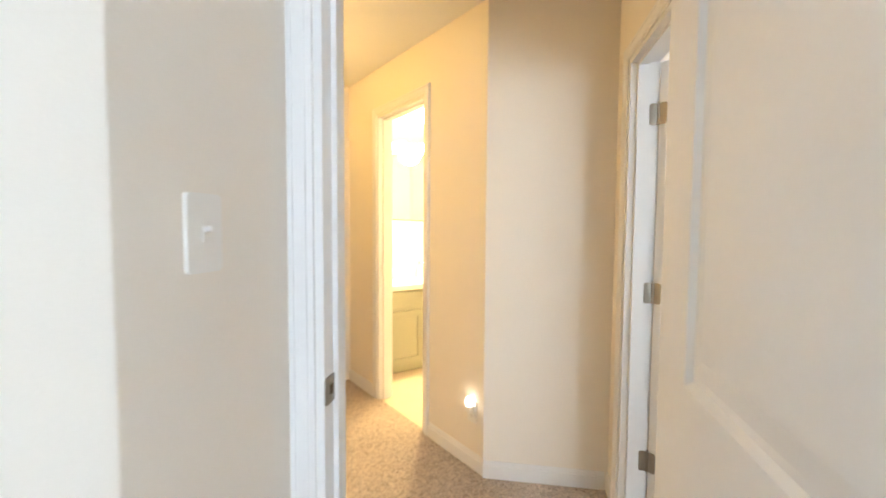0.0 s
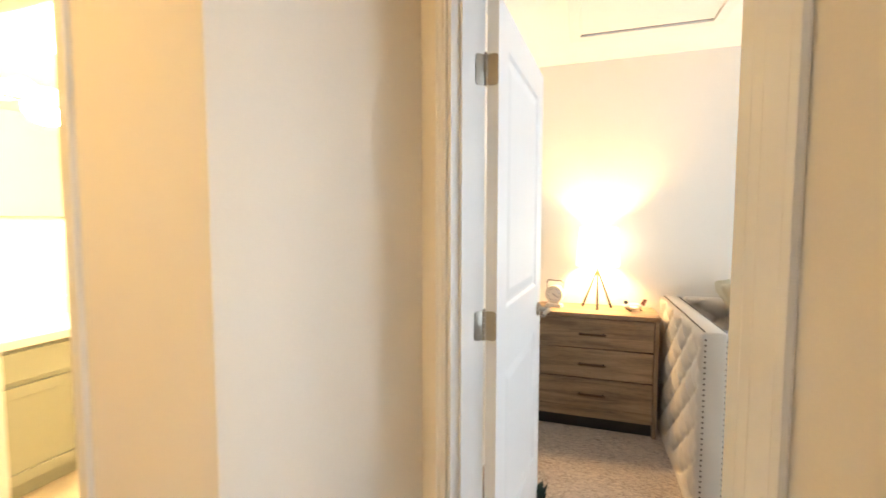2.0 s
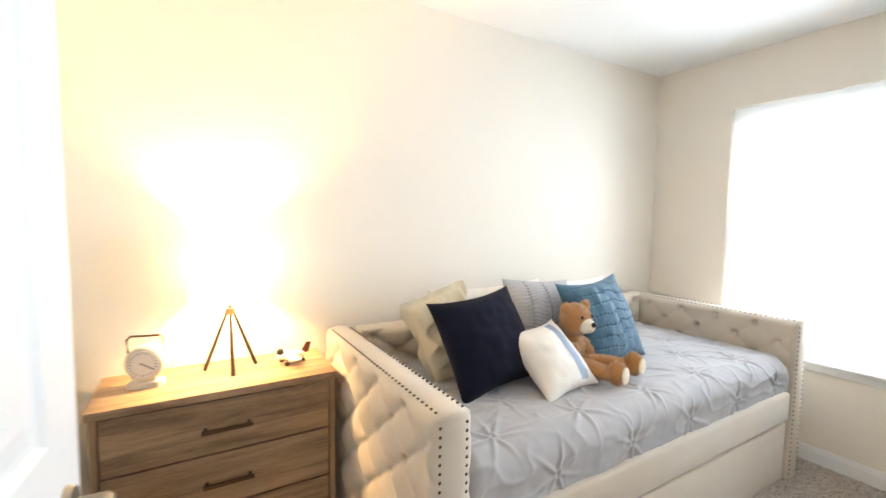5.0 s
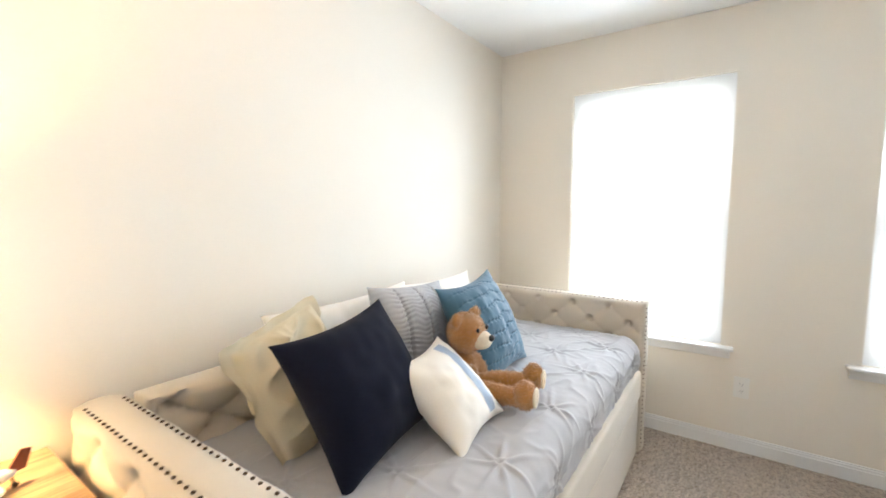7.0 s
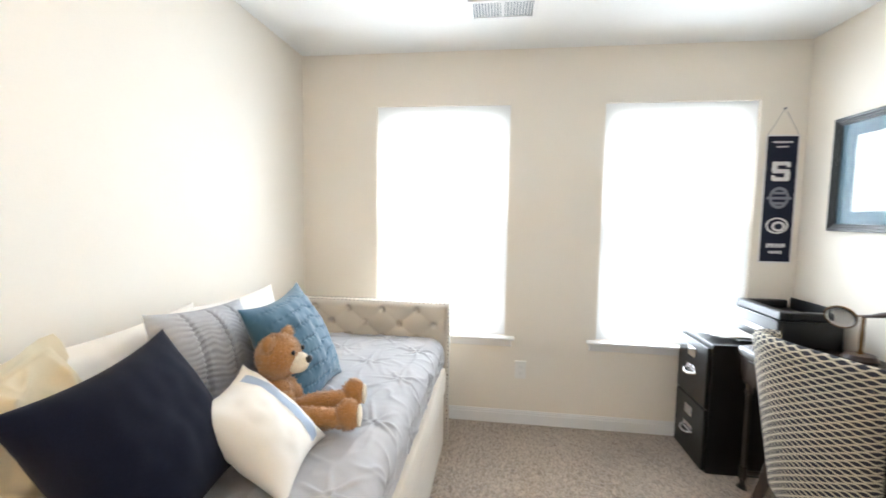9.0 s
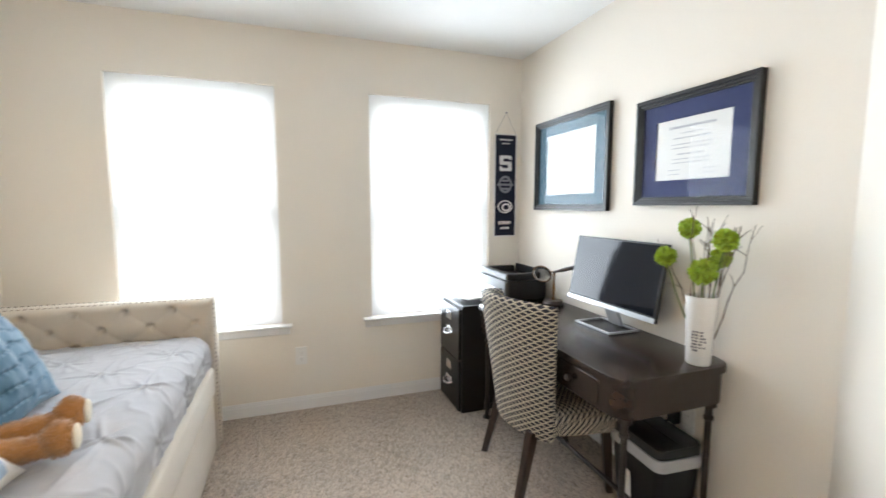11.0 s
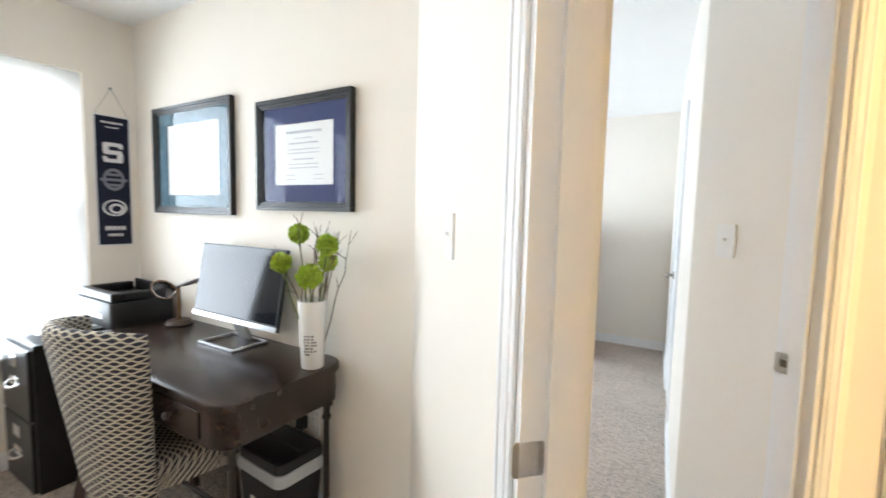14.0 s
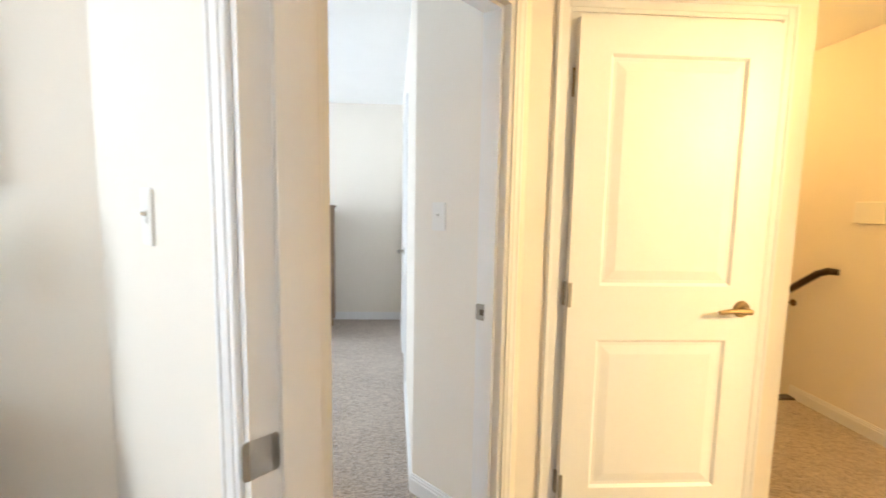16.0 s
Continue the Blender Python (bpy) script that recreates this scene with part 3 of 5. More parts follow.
BRASS = material("aged_brass", (0.20, 0.115, 0.055), 0.35, 0.9, vary=0.2, scale=30, fine=200, bump=0.05)
PAPER = material("certificate_paper", (0.70, 0.69, 0.66), 0.7, vary=0.02, bump=0.0)
INK = material("ink", (0.18, 0.18, 0.20), 0.7, vary=0.1, bump=0.0)
FAINT_INK = material("faint_ink", (0.40, 0.40, 0.43), 0.7, vary=0.1, bump=0.0)
MAT_GREEN = material("teal_mat", (0.055, 0.12, 0.16), 0.8, vary=0.05, fine=300, bump=0.1)
MAT_NAVY = material("navy_mat", (0.020, 0.030, 0.105), 0.8, vary=0.05, fine=300, bump=0.1)
FELT = material("navy_felt", (0.008, 0.011, 0.030), 0.95, vary=0.15, fine=400, bump=0.2)
FELT_WHITE = material("white_felt", (0.72, 0.72, 0.73), 0.9, vary=0.04, fine=400, bump=0.1)
FELT_GREY = material("grey_felt", (0.20, 0.21, 0.25), 0.9, vary=0.08, fine=400, bump=0.1)
PETAL = material("green_petals", (0.36, 0.50, 0.045), 0.7, vary=0.3, scale=60, fine=300, bump=0.2, Subsurface_Weight=0.1)
TWIG = material("twig_bark", (0.16, 0.11, 0.075), 0.85, vary=0.25, scale=50, fine=300, bump=0.4)
STEM = material("green_stem", (0.13, 0.17, 0.05), 0.7, vary=0.2, scale=40)
CERAMIC = material("white_ceramic", (0.80, 0.78, 0.75), 0.25, vary=0.02, bump=0.0)
CABINET = material("vanity_paint", (0.30, 0.31, 0.24), 0.45, vary=0.04, scale=5, bump=0.05)
PICTURE_GLASS = glass_material("picture_glass")
PICTURE_GLASS.node_tree.nodes["Principled BSDF"].inputs["IOR"].default_value = 1.16
SCREEN = material("screen_glass", (0.006, 0.008, 0.014), 0.07, vary=0.05, bump=0.0, Specular_IOR_Level=0.4)


def weave_material(name, dark, light):
    """Interlocking chain weave: pale wavering bands on a dark ground."""
    mat = bpy.data.materials.new(name)
    mat.use_nodes = True
    nt = mat.node_tree
    b = nt.nodes["Principled BSDF"]
    uv = nt.nodes.new("ShaderNodeAttribute")
    uv.attribute_name = "weave"
    sep = nt.nodes.new("ShaderNodeSeparateXYZ")
    nt.links.new(uv.outputs["Vector"], sep.inputs[0])

    def op(kind, a, c=None, val=None):
        n = nt.nodes.new("ShaderNodeMath")
        n.operation = kind
        nt.links.new(a, n.inputs[0])
        if c is not None:
            nt.links.new(c, n.inputs[1])
        if val is not None:
            n.inputs[1].default_value = val
        return n.outputs[0]
    u = op("MULTIPLY", sep.outputs["X"], val=2 * math.pi / 0.036)
    v = op("MULTIPLY", sep.outputs["Y"], val=2 * math.pi / 0.026)
    su = op("SINE", u)
    s1 = op("ADD", v, op("MULTIPLY", su, val=0.85))
    s2 = op("SUBTRACT", op("ADD", v, op("MULTIPLY", su, val=-0.85)), val=math.pi)
    b1 = op("SINE", s1)
    b2 = op("SINE", s2)
    top = op("MAXIMUM", b1, b2)
    cr = nt.nodes.new("ShaderNodeMapRange")
    cr.inputs[1].default_value, cr.inputs[2].default_value = 0.62, 0.86
    nt.links.new(top, cr.inputs[0])
    mix = nt.nodes.new("ShaderNodeMix")
    mix.data_type = "RGBA"
    nt.links.new(cr.outputs[0], mix.inputs[0])
    mix.inputs[6].default_value, mix.inputs[7].default_value = (*dark, 1), (*light, 1)
    ns = nt.nodes.new("ShaderNodeTexNoise")
    ns.inputs["Scale"].default_value = 500
    co = nt.nodes.new("ShaderNodeTexCoord")
    nt.links.new(co.outputs["Object"], ns.inputs["Vector"])
    hgt = op("ADD", cr.outputs[0], op("MULTIPLY", ns.outputs["Fac"], val=0.6))
    bp = nt.nodes.new("ShaderNodeBump")
    bp.inputs["Strength"].default_value, bp.inputs["Distance"].default_value = 0.5, 0.003
    nt.links.new(hgt, bp.inputs["Height"])
    nt.links.new(bp.outputs[0], b.inputs["Normal"])
    nt.links.new(mix.outputs[2], b.inputs["Base Color"])
    b.inputs["Roughness"].default_value = 0.85
    return mat


WEAVE = weave_material("chain_weave", (0.022, 0.022, 0.034), (0.52, 0.46, 0.36))


# ---------- daybed ----------
def tuft_height(p, q, amp):
    g = abs(math.sin(math.pi * (p + q) / 2)) * abs(math.sin(math.pi * (p - q) / 2))
    i, j = round(p), round(q)
    if (i + j) % 2:
        if abs(p - i) > abs(q - j):
            i += 1 if p > i else -1
        else:
            j += 1 if q > j else -1
    pocket = math.exp(-(((p - i) * 0.105) ** 2 + ((q - j) * 0.085) ** 2) / 0.0115 ** 2)
    return amp * g ** 0.45 - 0.042 * pocket


def tufted_slab(w, h, t, sx, sy, amp, both=True, v0=0.0, v1=1.0, round_r=0.03, step=0.0085):
    """An upholstered board in x (width) and z (height), diamond tufted on its faces at y = -t/2 (and t/2)."""
    bm = fresh()
    nu, nv = max(8, int(w / step)), max(8, int(h / step))

    def face(way, tuft):
        def f(u, v):
            x, z = (u - 0.5) * w, v * h
            e = min(u * w, (1 - u) * w, v * h + 1.0, (1 - v) * h)
            k = min(1.0, e / round_r)
            edge = t / 2 * (1 - 0.72 * (1 - math.sqrt(max(0.0, 1 - (1 - k) ** 2))))
            d = 0.0
            if tuft and v0 <= v <= v1:
                fade = min(1.0, e / 0.05)
                d = (tuft_height(x / sx, (z - h - 0.043) / sy, amp) - amp) * fade
            return (x, way * (edge + d), z)
        return sheet(bm, nu, nv, f)
    a = face(-1, True)
    b = face(1, both)
    loop_a = a[0] + [r[-1] for r in a[1:]] + a[-1][-2::-1] + [r[0] for r in a[-2:0:-1]]
    loop_b = b[0] + [r[-1] for r in b[1:]] + b[-1][-2::-1] + [r[0] for r in b[-2:0:-1]]
    n = len(loop_a)
    for k in range(n):
        bm.faces.new((loop_a[k], loop_a[(k + 1) % n], loop_b[(k + 1) % n], loop_b[k]))
    return bm


def shared(name, mesh, parent, m):
    ob = new(name, mesh)
    ob.matrix_basis = m
    ob.parent = parent
    return ob


daybed = thing("daybed", pose(1.845, 3.685, 0), "beige tufted upholstered daybed with bronze nailhead trim", "daybed")
bm = fresh()
ball(bm, 0.012, 0.012, 0.006, None, 10, 6)
_b = part("button_pattern", bm, LINEN, None, smooth=60)
BUTTON = _b.data
bpy.data.objects.remove(_b)
bm = fresh()
bmesh.ops.create_uvsphere(bm, u_segments=8, v_segments=5, radius=0.0050)
bmesh.ops.scale(bm, vec=(1, 1, 0.55), verts=bm.verts)
_b = part("nail_pattern", bm, BRONZE, None, smooth=60)
NAIL = _b.data
bpy.data.objects.remove(_b)
ARM_H, ARM_T = 0.865, 0.145
SX, SY = 0.105, 0.085
for side in (-1, 1):
    arm = part("arm", tufted_slab(1.02, ARM_H, ARM_T, SX, SY, 0.027 if side < 0 else 0.010, True, 0.06, 0.985, 0.035), LINEN, daybed, smooth=70,
               m=pose(side * 1.08, 0.0, 0.025, 0, 0, 90))
    for i in range(-4, 5):
        for j in range(1, 9):
            if (i + j) % 2 == 0 and ARM_H - j * SY > 0.07:
                for way in (-1, 1):
                    if (way == side and side == 1) or (j > 3 and way != side):
                        continue
                    shared("button", BUTTON, arm, pose(i * SX, -way * side * side * (ARM_T / 2 - (0.062 if side < 0 else 0.052)) * (1 if way == -1 else 1), ARM_H + 0.043 - j * SY, 90, 0, 0))
    for xo in (-0.042, 0.042):
        for k in range(33):
            shared("nailhead", NAIL, arm, pose(-0.505, xo, 0.04 + k * 0.0247, 0, -90, 0))
        for k in range(38):
            shared("nailhead", NAIL, arm, pose(-0.48 + k * 0.0253, xo, ARM_H - 0.002, 0, 0, 0))
back = part("backrest", tufted_slab(2.03, 0.87, 0.13, SX * 1.3, SY, 0.046, False, 0.06, 0.985, 0.04), LINEN, daybed, smooth=70, m=pose(0, 0.435, 0.025))
for i in range(-7, 8):
    for j in range(1, 4):
        if (i + j) % 2 == 0:
            shared("button", BUTTON, back, pose(i * SX * 1.3, 0.004, 0.87 + 0.043 - j * SY, 90, 0, 0))
bm = fresh()
box(bm, -1.006, 1.006, -0.500, -0.44, 0.365, 0.515, bev=0.015, seg=3)
part("front_rail", bm, LINEN, daybed, smooth=50)
bm = fresh()
box(bm, -1.0, 1.0, -0.492, -0.455, 0.045, 0.352, bev=0.012, seg=3)
part("trundle_front", bm, LINEN, daybed, smooth=50)
bm = fresh()
box(bm, -1.006, 1.006, -0.45, 0.36, 0.30, 0.40)
part("slat_deck", bm, LINEN, daybed)
for sx in (-1.08, 1.08):
    for sy in (-0.44, 0.40):
        bm = fresh()
        cyl(bm, 0.02, 0.026, 0.0, 0.04, pose(sx, sy, 0), 12)
        part("leg", bm, LEGWOOD, daybed)

PINCH = []
for r in range(5):
    for k in range(7):
        PINCH.append((0.97 + 0.385 * k + (0.19 if r % 2 else 0.0) - 0.17, 3.10 + 0.20 * r))


def cover_relief(x, s):
    """Relief of the pinched cover at x and at s, the way along the cloth from its back edge."""
    dz = 0.003 * noise.noise((x * 4, s * 4, 0)) + 0.005 * (1 - abs(noise.noise((x * 5 + s * 4, s * 9 - x * 3, 3)))) ** 9 + 0.001 * noise.noise((x * 30, s * 22, 6))
    for px, py in PINCH:
        ps = 4.07 - py
        dx, dy = x - px, s - ps
        r2 = dx * dx + dy * dy
        if r2 > 0.05:
            continue
        r = math.sqrt(r2)
        th = math.atan2(dy, dx)
        ph = noise.noise((px * 7, py * 7, 1)) * 2
        star = 0.0
        for ray in range(7):
            fi = ph + ray * 0.90 + 0.4 * noise.noise((px * 5 + ray, py * 5, 2))
            l = r * math.cos(th - fi)
            if l > 0:
                reach = 0.05 + 0.05 * (1 + noise.noise((px * 9, py * 9, ray * 1.7)))
                star += math.exp(-(r * math.sin(th - fi) / 0.0075) ** 2) * math.exp(-(l / reach) ** 2)
        star = min(star, 1.3)
        dz += 0.0100 * star * min(1.0, r / 0.012) - 0.003 * math.exp(-r2 / 0.0002) - 0.010 * math.exp(-r2 / 0.0035)
    return dz


duvet = thing("duvet", pose(1.845, 3.6, 0.40), "grey pinch-pleated cotton cover over the daybed mattress", "bedspread")


def cover(u, v):
    x = 0.842 + u * (2.848 - 0.842)
    flat, rad, drop = 4.07 - 3.285, 0.085, 0.135
    total = flat + rad * math.pi / 2 + drop
    s = v * total
    d = cover_relief(x, s)
    sag = 0.012 * (1 - (2 * u - 1) ** 8)
    e = min(u, 1 - u) * 2.0
    sag -= 0.05 * max(0.0, 1 - e / 0.05) ** 2
    if s < flat:
        p, n = Vector((x, 4.07 - s, 0.700 + sag)), Vector((0, 0, 1))
    elif s < flat + rad * math.pi / 2:
        a = (s - flat) / rad
        p, n = Vector((x, 3.285 - rad * math.sin(a), 0.700 + sag - rad + rad * math.cos(a))), Vector((0, -math.sin(a), math.cos(a)))
    else:
        q = s - flat - rad * math.pi / 2
        p, n = Vector((x, 3.285 - rad + 0.10 * q + 0.0015 * math.sin(x * 30 + 3 * noise.noise((x * 3, 0, 0))), 0.700 + sag - rad - q)), Vector((0, -1, 0))
    return p + n * d - Vector((1.845, 3.6, 0.40))


bm = fresh()
sheet(bm, 330, 170, cover)
part("cover", bm, GREY_COTTON, duvet, smooth=180)
bm = fresh()
box(bm, 0.846 - 1.845, 2.844 - 1.845, 3.235 - 3.6, 4.06 - 3.6, 0.005, 0.280, bev=0.04, seg=3)
part("mattress", bm, WHITE_COTTON, duvet)


# ---------- pillows and bear ----------
def pillow_mesh(w, h, t, n=36, wrinkle=0.004, seed=0, relief=None, pinch=0.15):
    bm = fresh()

    def side(way):
        def f(u, v):
            a, b = 2 * u - 1, 2 * v - 1
            x = a * w / 2 * (1 - pinch * (1 - b * b) * abs(a) ** 3)
            y = b * h / 2 * (1 - pinch * (1 - a * a) * abs(b) ** 3)
            k = max(0.0, (1 - a * a) * (1 - b * b))
            z = t / 2 * k ** 0.55
            e = k ** 0.3
            z += e * wrinkle * (noise.noise((x * 9, y * 9, seed + way)) + 0.6 * noise.noise((x * 22, y * 22, seed + way)))
            if relief and way > 0:
                z += e * relief(x, y)
            return (x, y, way * z)
        return sheet(bm, n, n, f)
    side(1)
    side(-1)
    bmesh.ops.remove_doubles(bm, verts=bm.verts, dist=0.0002)
    return bm


def pillow_pose(x, y, z, lean, spin=0.0, yaw=0.0):
    return pose(x, y, z) @ pose(0, 0, 0, 0, 0, yaw) @ pose(0, 0, 0, 90 - lean, 0, 0) @ pose(0, 0, 0, 0, 0, spin)


def pillow(name, m, bm, mat, label):
    ob = part(name, bm, mat, None, smooth=180, m=m)
    return tagged(ob, label, "pillow", "pillows on the daybed")


pillow("pillow", pillow_pose(1.51, 3.985, 0.858, 14, 1), pillow_mesh(0.72, 0.42, 0.17, 60, 0.016, 1, None, 0.10), WHITE_COTTON, "plump white cotton bed pillow against the backrest")
pillow("pillow", pillow_pose(2.09, 3.985, 0.852, 14, -1), pillow_mesh(0.64, 0.42, 0.17, 60, 0.016, 2, None, 0.10), WHITE_COTTON, "white cotton bed pillow behind the blue cushion")


def sham_mesh(w, h, t, n=96, seed=3):
    """A slack sham: a crumpled body inside a loose, wavy flange."""
    bm = fresh()

    def side(way):
        def f(u, v):
            a, b = 2 * u - 1, 2 * v - 1
            x, y = a * w / 2, b * h / 2
            k = max(0.0, (1 - (a / 0.86) ** 2) * (1 - (b / 0.86) ** 2)) if max(abs(a), abs(b)) < 0.86 else 0.0
            z = t / 2 * k ** 0.45
            e = min(1.0, k * 3)
            fold = 1 - abs(noise.noise((x * 6 + 0.5 * y, y * 4, seed + way)))
            crease = 1 - abs(noise.noise((x * 13 - y * 6, y * 11, seed + 7 + way)))
            z += e * (0.040 * (fold ** 6 - 0.35) + 0.022 * (crease ** 5 - 0.3))
            edge = max(0.0, max(abs(a), abs(b)) - 0.80) / 0.20
            wave = edge * (0.018 * noise.noise((x * 9, y * 9, seed + 20)) + 0.006 * math.sin(40 * (x - y) + 4 * noise.noise((x * 5, y * 5, 3))))
            sag = edge * 0.020 * noise.noise((x * 11, y * 11, seed + 30))
            return (x + sag, y - abs(sag) * 1.2, way * (z + 0.0008) + wave)
        return sheet(bm, n, n, f)
    side(1)
    side(-1)
    return bm


pillow("pillow", pillow_pose(1.185, 3.885, 0.872, 22, 10, 14), sham_mesh(0.42, 0.42, 0.14), CREAM_COTTON, "rumpled cream sham with a loose wavy flange")
pillow("cushion", pillow_pose(1.235, 3.665, 0.893, 30, 5, 4), pillow_mesh(0.46, 0.42, 0.20, 60, 0.007, 5, None, 0.12), NAVY, "square navy velvet cushion leaning on the sham")


def ruche(x, y):
    seam = abs((x / 0.105 + 0.5) % 1.0 - 0.5)
    gather = math.sin(330 * y + 9 * noise.noise((x * 14, y * 9, 9)))
    return 0.0030 * gather * (0.35 + math.exp(-(seam / 0.22) ** 2)) - 0.016 * math.exp(-(seam / 0.055) ** 2)


pillow("cushion", pillow_pose(1.71, 3.85, 0.91, 20, -4, -4), pillow_mesh(0.42, 0.38, 0.19, 130, 0.008, 6, ruche, 0.08), GREY_SILK, "ruched silver-grey cushion with vertical seams")


def quilt(x, y):
    zig = abs((x / 0.11 + 0.35 * noise.noise((x * 8, y * 8, 5))) % 1.0 - 0.5)
    row = (y / 0.050 + 0.4 * zig + 0.45 * noise.noise((x * 9, y * 5, 2))) % 1.0
    pucker = 0.0016 * math.sin(260 * x + 6 * noise.noise((x * 12, y * 12, 4)))
    return -0.0055 * math.exp(-((row - 0.5) / 0.07) ** 2) + pucker * math.exp(-((row - 0.5) / 0.2) ** 2) + 0.004 * noise.noise((x * 24, y * 14, 7))


pillow("cushion", pillow_pose(1.935, 3.655, 0.900, 26, 3, 2), pillow_mesh(0.47, 0.45, 0.18, 130, 0.006, 8, quilt), TEAL, "blue quilted cushion behind the teddy bear")
lumbar = thing("cushion", pillow_pose(1.462, 3.525, 0.820, 48, 5, 2), "small white cushion with a pale blue stripe", "pillow", "pillows on the daybed")
part("cushion_cover", pillow_mesh(0.315, 0.34, 0.15, 60, 0.012, 11), WHITE_COTTON, lumbar, smooth=180)
bm = fresh()


def stripe(u, v):
    a, b = 0.24 + 0.30 * u, (2 * v - 1) * 0.86
    x = a * 0.1575 * (1 - 0.15 * (1 - b * b) * abs(a) ** 3)
    y = b * 0.170 * (1 - 0.15 * (1 - a * a) * abs(b) ** 3)
    k = (1 - a * a) * (1 - b * b)
    z = 0.075 * k ** 0.55 + k ** 0.3 * 0.012 * (noise.noise((x * 9, y * 9, 12)) + 0.6 * noise.noise((x * 22, y * 22, 12)))
    return (x, y, z + 0.0015)


sheet(bm, 10, 40, stripe)
part("stripe", bm, STRIPE, lumbar, "pale blue woven stripe", smooth=180)

# the teddy bear: one plain mesh with fur, and its pale muzzle and soles in a second material
bm = fresh()
pale = []
BX, BY, BZ = 1.665, 3.60, 0.712
HEAD_TURN = pose(0.005, -0.012, 0, 0, 0, 24) @ pose(-0.005, 0.012, 0)
ball(bm, 0.070, 0.062, 0.095, pose(0, 0.01, 0.085, 12, 0, 0), 24, 16)
ball(bm, 0.076, 0.069, 0.070, pose(0.005, -0.012, 0.238, 0, 0, 20), 24, 16)
ball(bm, 0.029, 0.015, 0.029, HEAD_TURN @ pose(-0.050, 0.018, 0.290, 0, -30, -28), 14, 10)
ball(bm, 0.029, 0.015, 0.029, HEAD_TURN @ pose(0.060, -0.040, 0.290, 0, 30, -28), 14, 10)
ball(bm, 0.070, 0.030, 0.030, pose(-0.062, -0.05, 0.10, 0, 50, 50), 16, 10)
ball(bm, 0.066, 0.030, 0.030, pose(0.075, -0.02, 0.10, 0, 55, -40), 16, 10)
for fx, fy in ((-0.03, -0.245), (0.135, -0.225)):
    hx = -0.025 if fx < 0 else 0.045
    mm, n = between((hx, -0.03, 0.05), (fx, fy, 0.052))
    ball(bm, 0.032, 0.032, n / 2 + 0.03, mm @ pose(0, 0, n / 2), 18, 12)
    ball(bm, 0.036, 0.040, 0.048, pose(fx, fy, 0.066), 16, 10)
bmesh.ops.recalc_face_normals(bm, faces=bm.faces)
for v in bm.verts:
    v.co += Vector((noise.noise(v.co * 60), noise.noise(v.co * 60 + Vector((5, 0, 0))), noise.noise(v.co * 60 + Vector((0, 7, 0))))) * 0.004
rng = random.Random(8)
for f in list(bm.faces):
    c0, nrm, size = f.calc_center_median(), f.normal.copy(), f.calc_area()
    for k in range(1 + int(size / 0.00006)):
        vv = rng.choice(f.verts).co
        base = c0.lerp(vv, rng.uniform(0, 0.8))
        side = nrm.orthogonal().normalized() * 0.0024
        tip = base + (nrm + Vector((rng.uniform(-0.6, 0.6), rng.uniform(-0.6, 0.6), rng.uniform(-0.9, 0.2)))).normalized() * rng.uniform(0.006, 0.012)
        other = nrm.cross(side)
        p0, p1, p2, p3 = (bm.verts.new(q) for q in (base + side, base - side * 0.5 + other, base - side * 0.5 - other, tip))
        for tri in ((p0, p1, p3), (p1, p2, p3), (p2, p0, p3)):
            bm.faces.new(tri)
nf = len(bm.faces)
ball(bm, 0.041, 0.037, 0.033, HEAD_TURN @ pose(-0.024, -0.068, 0.220, 0, 0, -28), 16, 10)
for fx, fy in ((-0.03, -0.245), (0.135, -0.225)):
    ball(bm, 0.027, 0.008, 0.036, pose(fx, fy - 0.037, 0.064), 14, 8)
bm.faces.ensure_lookup_table()
for f in bm.faces[nf:]:
    f.material_index = 1
nf = len(bm.faces)
ball(bm, 0.015, 0.010, 0.012, HEAD_TURN @ pose(-0.041, -0.102, 0.233, 0, 0, -28), 10, 8)
ball(bm, 0.008, 0.006, 0.008, HEAD_TURN @ pose(-0.056, -0.054, 0.262), 8, 6)
ball(bm, 0.008, 0.006, 0.008, HEAD_TURN @ pose(-0.004, -0.086, 0.262), 8, 6)
bm.faces.ensure_lookup_table()
for f in bm.faces[nf:]:
    f.material_index = 2
bear = part("teddy_bear", bm, FUR, None, smooth=180, m=pose(BX, BY, BZ, 0, 0, 6))
bear.data.materials.append(FUR_PALE)
bear.data.materials.append(BLACK_PL)
tagged(bear, "brown plush teddy bear sitting among the cushions", "teddy bear")

# ---------- dresser and what stands on it ----------
dr = thing("dresser", pose(0.275, 4.050, 0), "grey-brown oak dresser with three drawers and bronze pulls", "dresser")
DW, DD, DH = 0.38, 0.165, 0.797
bm = fresh()
box(bm, -DW - 0.008, DW + 0.008, -DD - 0.012, DD, DH - 0.028, DH, bev=0.003)
part("top", bm, OAK, dr)
for s in (-1, 1):
    bm = fresh()
    box(bm, min(s * DW, s * (DW - 0.022)), max(s * DW, s * (DW - 0.022)), -DD, DD, 0.0, DH - 0.0285, bev=0.002)
    part("side_panel", bm, OAK_SIDE, dr)
bm = fresh()
box(bm, -DW + 0.022, DW - 0.022, DD - 0.012, DD, 0.09, DH - 0.03)
box(bm, -DW + 0.022, DW - 0.022, -DD + 0.02, DD - 0.013, 0.135, 0.155)
part("back_panel", bm, OAK_SIDE, dr)
bm = fresh()
box(bm, -DW + 0.0225, DW - 0.0225, -DD + 0.010, -DD + 0.03, 0.122, 0.187, bev=0.002)
part("plinth", bm, OAK, dr)
bm = fresh()
box(bm, -DW + 0.0225, DW - 0.0225, -DD + 0.035, -DD + 0.05, 0.0, 0.121)
